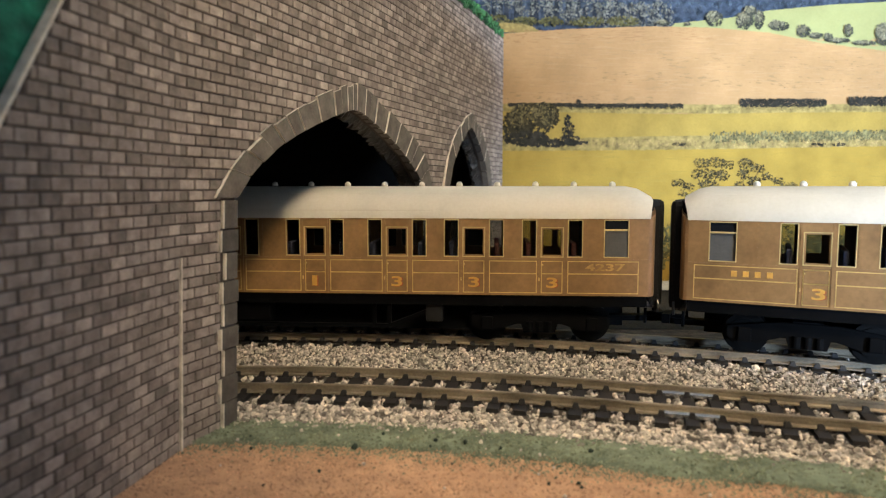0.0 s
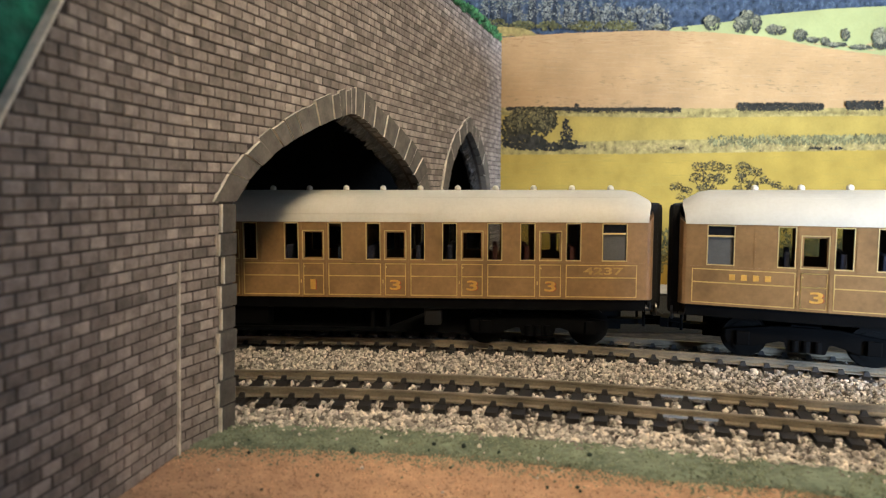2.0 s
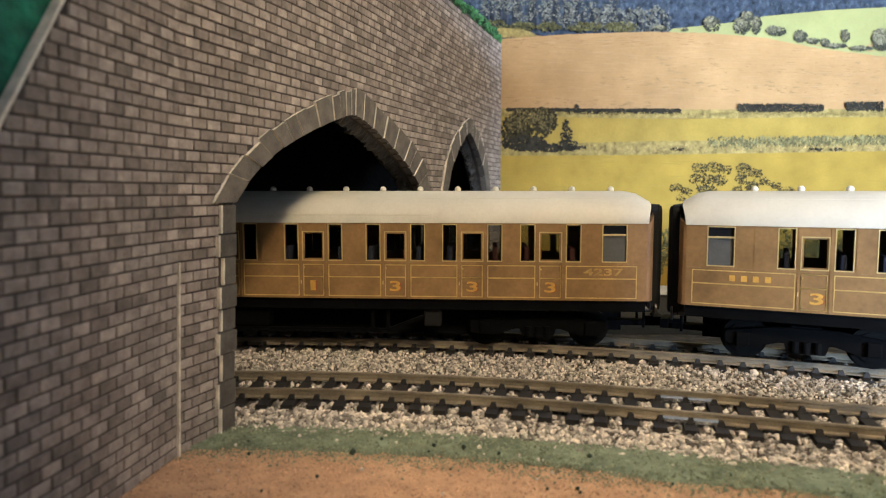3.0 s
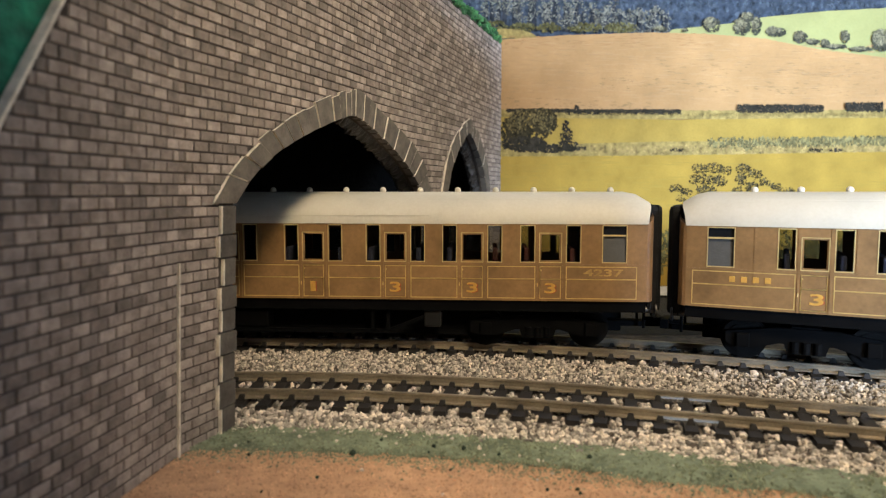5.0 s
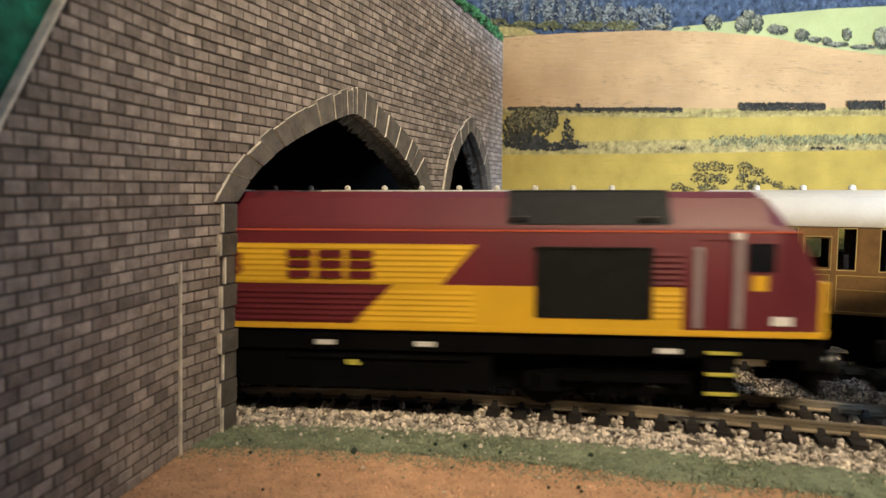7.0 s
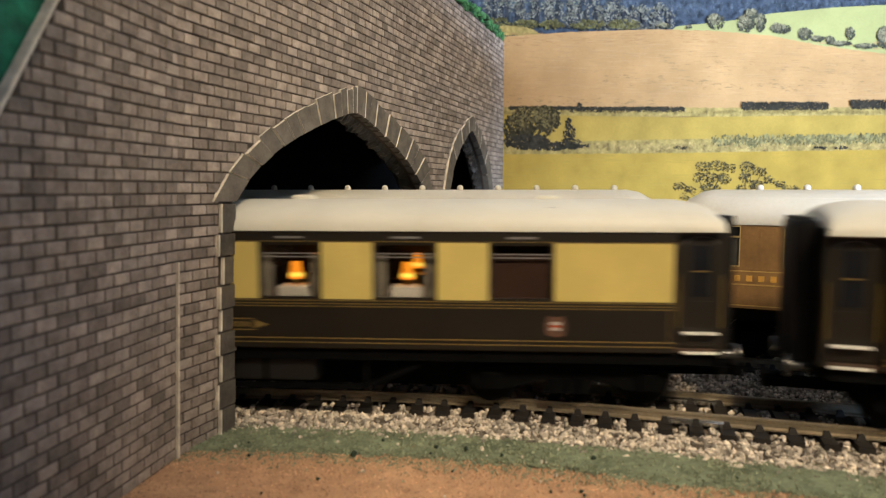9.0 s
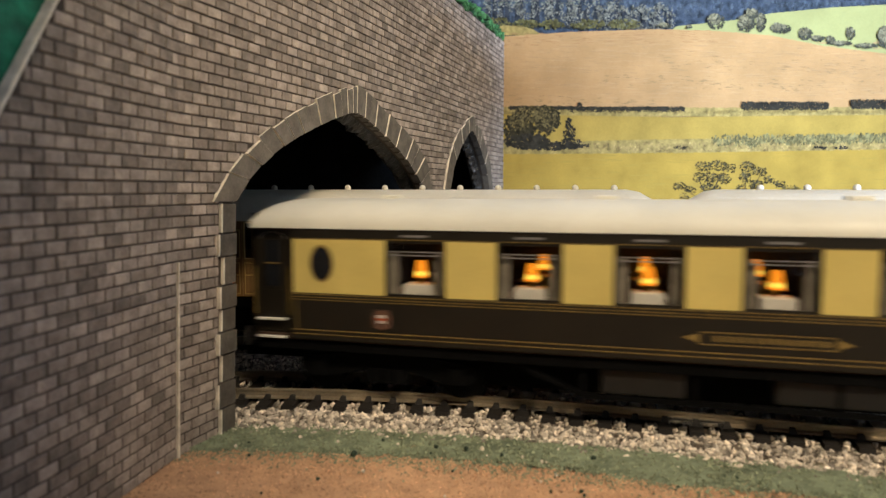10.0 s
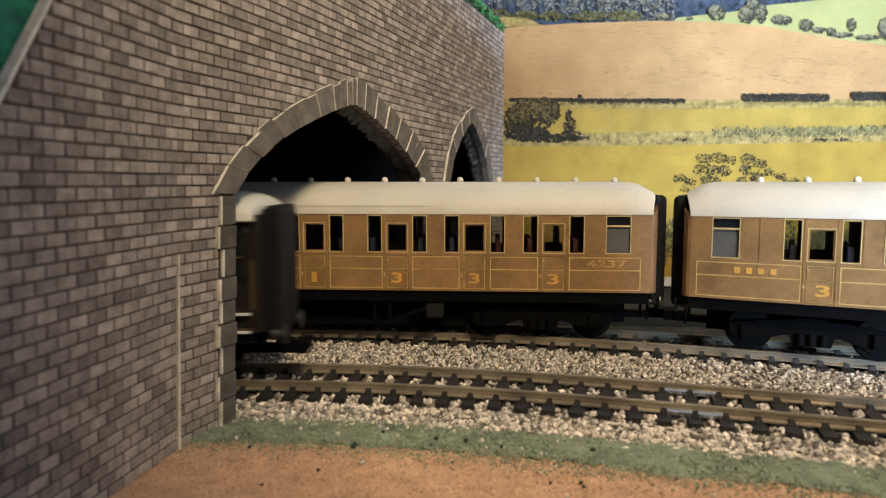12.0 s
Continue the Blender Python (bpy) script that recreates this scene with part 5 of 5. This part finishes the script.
            part("jacking_point", boxes((X(83) - 2.4, X(83) + 2.4, *sorted((s * 17.3, s * 16.6)), 14.7, 15.7)), M["white_mark"], c)
        bogie(c, X(74), 36, 6.4, heavy=True)
    # roof gear
    for s in (-1, 1):
        bm = bmesh.new()
        for z0, y0, z1, y1 in ((43.4, 16.95, 50.5, 12.4),):
            a = [mm(45.4, s * y0, z0), mm(81.4, s * y0, z0), mm(81.4, s * y1, z1), mm(45.4, s * y1, z1)]
            b = [mm(45.4, s * (y0 - 1.5), z0), mm(81.4, s * (y0 - 1.5), z0), mm(81.4, s * (y1 - 3), z1), mm(45.4, s * (y1 - 3), z1)]
            va, vb = [bm.verts.new(v) for v in a], [bm.verts.new(v) for v in b]
            bm.faces.new(va)
            bm.faces.new(vb[::-1])
            for i in range(4):
                bm.faces.new((va[i], va[(i + 1) % 4], vb[(i + 1) % 4], vb[i]))
        part("fan_grille", bm, M["grille"], body, "black cooling-fan housing")
        for x in (48, 76.5):
            part("fan_bracket", boxes((x - 2.2, x + 2.2, *sorted((s * 17.0, s * 15.6)), 43.9, 45.1), bevel=0.2), M["grey_box"], body)
    part("fan_grille", boxes((45.4, 81.4, -12.4, 12.4, 50.3, 51.0), bevel=0.3), M["grille"], body, "black cooling-fan top")
    part("roof_hatch", boxes((-52.3, -45.6, -14.0, 14.0, 46.6, 51.2), bevel=0.3), M["roof_grey"], body, "grey roof hatch")
    part("exhaust", boxes((-45, -24, -9, 9, 50.3, 51.1), bevel=0.4), M["roof_grey"], body, "grey weathered exhaust panel")
    bm = boxes((-14.6, -12.8, -15.9, 15.9, 44.6, 50.9), bevel=0)
    for v in bm.verts:
        if v.co.z > 0.048:
            v.co.y *= 0.74
    part("roof_joint", bm, mat("dark_maroon_joint", (0.06, 0.008, 0.014), 0.5), body)
    # writing on the side
    lettering("running_number", "67003", 6.0, -29.6, 31.0, -Y - 0.5, M["maroon"], body, 26.6, "maroon running number")
    for x in (-2.4, 4.8, 12.0):
        bm = bmesh.new()
        for z in (30.8, 33.2, 35.6):
            box(bm, *mm(x - 2.9, x + 2.9, -Y - 0.75, -Y - 0.3, z, z + 1.6))
        part("operator_mark", bm, M["maroon"], body, "maroon operator mark as plain bars")
    # underframe
    part("frame_rail", boxes((-113, 111, -16.6, 16.6, 13.6, 18.4), bevel=0.4), M["black"], c, "black frame rail")
    # Black fill added between bogies and tank to close the bright gaps.
    part("underframe", boxes((-56, 54, -9.5, 9.5, 3.6, 13.8), (-100, 98, -5.5, 5.5, 8, 13.8), bevel=0.3), M["black"], c, "black underframe")
    part("fuel_tank", boxes((-30, 42, -15.6, 15.6, 4.2, 13.4), (-6.2, 37, -16.3, 16.3, 11.4, 12.2), bevel=0.5), M["black"], c, "black fuel tank")
    for x in (3.0, 26.7):
        part("jacking_point", boxes((x - 2.2, x + 2.2, -17.3, -16.4, 15.0, 16.0)), M["white_mark"], c)
    part("filler_cap", boxes((8.0, 10.8, -16.2, -15.4, 10.0, 11.2)), M["step_yellow"], c, "small yellow filler mark")
    return c


room()
portal()
hill()
track_of("front_track", FRONT, "curved model railway track with dark sleepers in ballast")
track_of("back_track", BACK, "curved model railway track under the standing coaches")
ballast()
scatter_material()
back_strip()
crumbs()
tufts()


# ---- printed landscape board behind the layout ----
BOARD_Y = 0.392


def backdrop():
    board = tagged(part("backdrop", boxes((-1150, 1800, 1000 * BOARD_Y, 1000 * BOARD_Y + 4, -0.5, 290), bevel=0), M["sky_print"]),
                   "flat printed landscape board of summer fields, hedges and woods", "backdrop", kind="structure")
    step = [0]

    def lay(name, pts, material, ragged=0.0, label=""):
        """A printed area, as a flat patch a little in front of the one before it; points in millimetres."""
        step[0] += 1
        y = BOARD_Y - 0.00003 * step[0]
        out = []
        for (x0, z0), (x1, z1) in zip(pts, pts[1:] + pts[:1]):
            n = max(1, int(math.hypot(x1 - x0, z1 - z0) / 1.6)) if ragged else 1
            for i in range(n):
                f = i / n
                x, z = x0 + (x1 - x0) * f, z0 + (z1 - z0) * f
                k = ragged * noise.noise(Vector((x * 0.6, z * 0.6, step[0])))
                out.append((x, z + k))
        bm = bmesh.new()
        bm.faces.new([bm.verts.new((x / 1000, y, z / 1000)) for x, z in out])
        bmesh.ops.triangulate(bm, faces=bm.faces)
        return part(name, bm, material, board, label)

    def clump(name, blobs, count, size, material, seed, flat=1.0):
        """Printed foliage: many small flat leaf patches; blobs of x, z, half width, half height in millimetres."""
        step[0] += 1
        rng = random.Random(seed)
        y = BOARD_Y - 0.00003 * step[0]
        vs, fs = [], []
        weights = [b[2] * b[3] for b in blobs]
        for i in range(count):
            bx, bz, bw, bh = rng.choices(blobs, weights)[0]
            r, a = math.sqrt(rng.random()), rng.uniform(0, 6.283)
            x, z = bx + bw * r * math.cos(a), bz + bh * r * math.sin(a)
            s = size * rng.uniform(0.5, 1.3)
            n, k = rng.randint(5, 7), len(vs)
            for j in range(n):
                q = 6.283 * j / n + a
                w = s * rng.uniform(0.55, 1.2)
                vs.append(((x + w * math.cos(q)) / 1000, y - 0.00002 * rng.random(), (z + flat * w * math.sin(q)) / 1000))
            fs.append(tuple(range(k, k + n)))
        me = bpy.data.meshes.new(name)
        me.from_pydata(vs, [], fs)
        me.materials.append(material)
        ob = new(name, me)
        ob.parent = board
        return ob

    def streaks(name, x0, x1, z0, z1, count, wide, thick, material, seed, slope=0.0):
        step[0] += 1
        rng = random.Random(seed)
        y = BOARD_Y - 0.00003 * step[0]
        vs, fs = [], []
        for i in range(count):
            x, z = rng.uniform(x0, x1), rng.uniform(z0, z1)
            z += slope * (x - (x0 + x1) / 2)
            w, t, k = wide * rng.uniform(0.3, 1.4), thick * rng.uniform(0.5, 1.5), len(vs)
            d = rng.uniform(-0.04, 0.04) + slope
            for px, pz in ((-w, 0), (-w * 0.3, -t), (w * 0.5, -t * 0.8), (w, 0), (w * 0.3, t), (-w * 0.5, t * 0.9)):
                vs.append(((x + px) / 1000, y - 0.000025 * i / count, (z + pz + px * d) / 1000))
            fs.append(tuple(range(k, k + 6)))
        me = bpy.data.meshes.new(name)
        me.from_pydata(vs, [], fs)
        me.materials.append(material)
        ob = new(name, me)
        ob.parent = board
        return ob

    L, R = -1140, 1790
    lay("printed_wood", [(L, 140), (R, 140), (R, 182), (600, 190), (300, 186), (100, 180), (L, 184)], M["far_wood"], 0.8, "dark blue-green printed wood")
    clump("printed_wood_crowns", [(x, 164 + 5 * math.sin(x * 0.05), 14, 14) for x in range(-100, 420, 10)], 3600, 0.9, M["far_leaf"], 2, 1.5)
    rng = random.Random(44)
    for x in range(24, 126, 4):
        top = 171 - 0.12 * (x - 26) + rng.uniform(-3, 4)
        xx = x + rng.uniform(-1.5, 1.5)
        lay("printed_trunk_shade", [(xx - 1.6, 147), (xx + 1.6, 147), (xx + 1.0, top - 3), (xx - 0.9, top - 5)], M["trunk_shade"], 0.6)
        clump("printed_pale_tree", [(xx + rng.uniform(-1.5, 2.5), top - 3 - j * 3.6, 1.6 + rng.uniform(0.2, 1.8), 2.6) for j in range(4)], rng.randint(50, 130), 0.55, M["pale_leaf"] if x % 2 else M["grey_leaf"], x)
    clump("printed_bushes", [(30, 150, 6, 3), (44, 149, 8, 2.6), (60, 149, 7, 2.5), (80, 149, 10, 2.5), (100, 149, 9, 2.5)], 500, 0.8, M["mid_leaf"], 4)
    lay("printed_bank", [(22, 143), (54, 143), (50, 146), (42, 148), (33, 148.4), (22, 147)], M["verge"], 0.5)
    lay("printed_upper_field", [(118, 138), (260, 122), (R, 122), (R, 172), (249, 159.7), (215, 158), (180, 154.7), (160, 151.0), (129, 147.9)], M["pale_green"], 0.2, "pale green printed field")
    lay("printed_gold_field", [(L, 96), (R, 96), (R, 128), (251, 132.3), (213, 136.7), (181, 142.9), (149, 145.4), (117, 146.3), (69, 144.8), (32, 142.3), (L, 142)], M["gold"], 0.25, "golden printed cornfield")
    streaks("printed_furrows", 32, 300, 108, 141, 520, 4.0, 0.10, M["furrow"], 5, -0.012)
    streaks("printed_furrows", 32, 150, 138, 145, 160, 2.4, 0.13, M["furrow_red"], 6, 0.02)
    streaks("printed_furrows", 90, 300, 112, 119, 150, 1.5, 0.20, M["furrow_dark"], 7, -0.03)
    streaks("printed_furrows", 34, 120, 104.5, 109, 70, 1.6, 0.18, M["furrow_dark"], 8, -0.03)
    streaks("printed_furrows", 120, 300, 122, 130, 90, 2.2, 0.14, M["furrow_dark"], 9, -0.03)
    streaks("printed_furrows", 40, 300, 106, 141, 420, 5, 0.22, M["gold_light"], 17, -0.012)
    for x, z, w, h, n in ((151, 150.6, 4.4, 4.2, 130), (168, 149.5, 4.6, 4.6, 150), (176, 150, 2.6, 5, 80), (171, 155, 3.4, 2.4, 70), (187, 146.8, 5.4, 2.6, 120), (201, 143.8, 3.6, 3.2, 80), (208, 141.2, 3.6, 1.3, 50), (215, 140.4, 2.4, 2.0, 50), (226, 143.8, 2.4, 3.4, 40), (221, 138.6, 6, 1.0, 70), (235, 137.2, 6, 1.0, 70), (247, 142, 6, 6, 220), (258, 140, 5, 6, 200), (122, 148.2, 3.4, 1.2, 40), (136, 147.6, 1.2, 0.8, 12)):
        clump("printed_tree", [(x, z - 0.3, w * 1.05, h)], int(n * 1.5), 0.6, M["hedge_shade"], int(x) + 500)
        clump("printed_tree_light", [(x - w * 0.25, z + h * 0.25, w * 0.8, h * 0.75)], n, 0.5, M["hedge_tree"], int(x))
    lay("printed_verge", [(L, 98), (R, 98), (R, 104), (253, 103.6), (190, 102.8), (130, 103), (32, 103.4), (L, 104)], M["verge"], 0.5, "dry brown printed verge")
    for x0, x1, z0, z1, s in ((70, 134, 100.6, 103.4, 1), (167, 215, 101.6, 106.2, 2), (228, 249, 102, 107.4, 3), (251, 275, 101.5, 104, 4), (280, 420, 102, 106, 5), (36, 72, 102, 103.6, 6)):
        blobs = [(x0 + (x1 - x0) * (i + 0.5) / 24, (z0 + z1) / 2, (x1 - x0) / 30, (z1 - z0) / 2) for i in range(24)]
        clump("printed_hedge", blobs, int((x1 - x0) * 26), 0.55, M["dark_hedge"], s)
    clump("printed_tree", [(75.5, 104.3, 1.6, 1.6)], 30, 0.5, M["dark_hedge"], 9)
    clump("printed_grass_tufts", [(x, 100.6, 6, 0.9) for x in range(30, 420, 8)], 1500, 0.4, M["verge"], 10)
    lay("printed_meadow", [(L, 80), (R, 80), (R, 99.6), (253, 98.8), (190, 98.4), (130, 97.6), (32, 99.2), (L, 99)], M["yellow_green"], 0.25, "yellow-green printed meadow")
    lay("printed_rough_grass", [(L, 76), (R, 76), (R, 88), (253, 88.0), (205, 87.4), (154, 85.6), (120, 85.2), (90, 84.6), (72, 84), (L, 84)], M["verge"], 0.6, "rough dry printed grass")
    clump("printed_reeds", [(x, 84.6 + 0.012 * (x - 154), 5, 2.8) for x in range(154, 420, 4)], 2600, 0.6, M["reed"], 11, 1.6)
    clump("printed_grass_tufts", [(x, 81, 6, 2.4) for x in range(70, 420, 6)], 1500, 0.5, M["dry_tuft"], 12, 1.3)
    clump("printed_tree", [(173, 83.0, 3.8, 2.4)], 60, 0.6, M["reed"], 13)
    clump("printed_hedge", [(223, 80.6, 4, 0.8), (212, 80.6, 4, 0.8), (133, 80.6, 4, 0.8)], 110, 0.5, M["dark_hedge"], 14)
    clump("printed_tree", [(49, 94, 14, 9), (41, 92, 8, 8), (57, 97, 8, 7)], 900, 0.95, M["oak_shade"], 15)
    clump("printed_tree_shade", [(46, 84, 13, 4), (60, 81.4, 15, 2.0), (72, 81.4, 9, 1.2)], 620, 0.9, M["dark_hedge"], 16)
    clump("printed_tree_light", [(47, 98, 11, 6), (56, 99, 7, 5), (42, 95, 6, 5), (60, 94, 5, 3)], 330, 0.62, M["oak_leaf"], 18)
    clump("printed_tree", [(70, 89, 3.6, 4.6), (69.5, 94, 1.8, 3), (71, 84, 6, 1.6)], 220, 0.65, M["dark_hedge"], 19)
    lay("printed_near_field", [(L, 0), (R, 0), (R, 80.0), (253, 79.6), (200, 78.8), (135, 77.7), (80, 77.2), (32, 77.0), (L, 77)], M["yellow_field"], 0.35, "warm yellow printed field")
    streaks("printed_stubble", 30, 330, 40, 77, 260, 6, 0.2, M["stubble"], 20)
    crown = [(133, 59, 4, 1.6), (139, 57, 4, 1.4), (136, 53, 3, 1.6), (143, 64, 3, 2), (146, 70, 5, 2.2), (154, 70.5, 6, 2.2), (162, 69, 3.5, 1.8), (150, 64, 6, 2.2), (158, 63, 4, 2.4), (150, 57.5, 6, 2.4), (171, 70, 4.5, 2.2), (178, 67, 4, 2.2), (170, 64, 3.5, 2.4), (183, 62.5, 3.5, 1.8), (176, 60, 4, 1.8), (189, 60, 4, 1.6), (196, 57.5, 5, 1.4), (168, 57, 3, 2.2)]
    clump("printed_near_tree", [(x, z, w, h * 1.35) for x, z, w, h in crown], 1150, 0.62, M["near_tree_leaf"], 21, 0.75)
    clump("printed_near_tree_light", [(x - 0.6, z + 0.9, w * 0.8, h * 0.7) for x, z, w, h in crown], 230, 0.5, M["oak_leaf"], 24, 0.8)
    clump("printed_near_bush", [(x, 21 + 4 * math.sin(x * 0.3), 8, 11) for x in range(112, 330, 9)], 3800, 1.0, M["near_leaf"], 22)
    clump("printed_near_bush", [(x, 20 + 4 * math.sin(x * 0.4), 8, 10) for x in range(112, 330, 9)], 1500, 0.9, M["mid_leaf"], 23)
    for x0, z0, x1, z1 in ((150, 30, 148, 69), (149, 52, 143, 64), (150, 54, 158, 68), (149, 48, 135, 58), (170, 30, 170, 69), (170, 52, 179, 66), (170, 48, 194, 57), (171, 56, 184, 62)):
        lay("printed_branch", [(x0 - 0.5, z0), (x0 + 0.5, z0), (x1 + 0.15, z1), (x1 - 0.15, z1)], M["dark_hedge"])


def paper(name, colour, vary=0.08, size=0.01, island=0.0, second=None):
    colour = tuple(k * v for k, v in zip((0.475, 0.435, 0.415), colour))
    return mat(name, colour, 0.8, vary=vary, size=size, fine=0.0007, bump=0.0, spec=0.08, island=island, second=second)


M["sky_print"] = paper("print_sky", (0.5, 0.6, 0.7))
M["far_wood"] = paper("print_wood", (0.075, 0.105, 0.15), 0.3, 0.004)
M["far_leaf"] = paper("print_wood_leaf", (0.085, 0.115, 0.15), 0.2, 0.004, island=0.5)
M["trunk_shade"] = paper("print_trunk_shade", (0.045, 0.055, 0.07), 0.25, 0.003)
M["grey_leaf"] = paper("print_grey_leaf", (0.24, 0.25, 0.21), 0.2, 0.004, island=0.5)
M["pale_leaf"] = paper("print_pale_leaf", (0.32, 0.36, 0.25), 0.2, 0.004, island=0.55)
M["mid_leaf"] = paper("print_mid_leaf", (0.16, 0.155, 0.065), 0.2, 0.004, island=0.6)
M["pale_green"] = paper("print_pale_green", (0.57, 0.60, 0.25), 0.06, 0.02)
M["gold"] = paper("print_gold", (0.75, 0.475, 0.215), 0.06, 0.02)
M["gold_light"] = paper("print_gold_light", (0.79, 0.515, 0.245), 0.06, 0.02)
M["furrow"] = paper("print_furrow", (0.60, 0.41, 0.205), 0.02, 0.02)
M["furrow_red"] = paper("print_furrow_red", (0.58, 0.34, 0.16), 0.02, 0.02)
M["furrow_dark"] = paper("print_furrow_dark", (0.50, 0.345, 0.17), 0.02, 0.02)
M["hedge_shade"] = paper("print_hedge_shade", (0.10, 0.105, 0.075), 0.2, 0.004, island=0.4)
M["oak_shade"] = paper("print_oak_shade", (0.065, 0.057, 0.030), 0.2, 0.004, island=0.4)
M["oak_leaf"] = paper("print_oak_leaf", (0.21, 0.175, 0.075), 0.2, 0.004, island=0.5)
M["hedge_tree"] = paper("print_hedge_tree", (0.28, 0.27, 0.17), 0.2, 0.004, island=0.6)
M["verge"] = paper("print_verge", (0.43, 0.34, 0.12), 0.2, 0.003, island=0.25)
M["dark_hedge"] = paper("print_dark_hedge", (0.055, 0.050, 0.036), 0.2, 0.003, island=0.3)
M["yellow_green"] = paper("print_meadow", (0.60, 0.435, 0.10), 0.08, 0.015)
M["reed"] = paper("print_reed", (0.27, 0.25, 0.11), 0.2, 0.003, island=0.5)
M["dry_tuft"] = paper("print_dry_tuft", (0.50, 0.38, 0.15), 0.2, 0.003, island=0.35)
M["yellow_field"] = paper("print_near_field", (0.59, 0.41, 0.08), 0.08, 0.015)
M["stubble"] = paper("print_stubble", (0.55, 0.40, 0.085), 0.02, 0.01, island=0.06)
M["near_tree_leaf"] = paper("print_near_tree_leaf", (0.07, 0.058, 0.024), 0.2, 0.003, island=0.6)
M["near_leaf"] = paper("print_near_leaf", (0.13, 0.115, 0.04), 0.2, 0.003, island=0.6)
backdrop()


# ---- the rolling stock in its places ----
GROUP = "standing coaches"
teak_a = teak_coach([-97, -72, -46, -18, 10.1, 36.9, 61.6, 86.4], [-106.6, 106.4], [0, 0, 1, 1, 1, 0, 0, 0], [(9.9, "1"), (36.8, "3"), (61.6, "3"), (86.4, "3"), (-18, "1"), (-46, "1")], GROUP)
teak_a.matrix_basis = on_track(BACK, 0.025, 0.08)
teak_b = teak_coach([-82, -57.5, -33, -8.5, 16, 40.5, 65, 88], [-106.8, 106.4], [0] * 8, [(-81.2, "3"), (-57, "3"), (-33, "3")], GROUP)
teak_b.matrix_basis = on_track(BACK, 0.275, 0.08)
lettering("coach_number", "4237", 2.3, 103.0, 24.3, -17.58, M["number_gold"], teak_a, 12.5, "worn gold coach number")
bm = bmesh.new()
for i in range(4):
    x = -103.4 + i * 3.2
    box(bm, *mm(x - 0.8, x + 0.8, -17.75, -17.5, 24.3, 26.0))
part("owner_mark", bm, M["numeral_gold"], teak_b, "gold owner mark as plain bars")
loco = diesel()
parlour_a = parlour_coach([-76.5, -51, -27, -3, 21, 47.7, 74.2], -116.5, 120, 108.5, (74.2,), (), "brown and cream parlour coach with lit orange table lamps")
parlour_b = parlour_coach([-76.7, -50, -24.3, 1.6, 26.4, 46.1, 74.4], -120.5, 117, 104.5, (74.4,), (), "brown and cream parlour coach with lamps and a drawn blind")


# ---- all that moves ----
def travel(t):
    """How far along the front track the locomotive's nose is, in metres."""
    if t < 5:
        return travel(5) + 0.1723 * (5 - t)
    if t > 11.4:
        return travel(11.4) - 0.1155 * (t - 11.4)
    d = t - 9
    return (0.09633 * d ** 4 + 0.25268 * d ** 3 + 3.13386 * d ** 2 - 134.8341 * d - 370.391) / 1000


def motions():
    times = [i * 0.1 for i in range(121)]
    for car, middle, half in ((loco, 0.1188, 0.075), (parlour_a, 0.3738, 0.085), (parlour_b, 0.6350, 0.085)):
        walk(car, [(t, on_track(FRONT, travel(t) + middle, half)) for t in times])


motions()
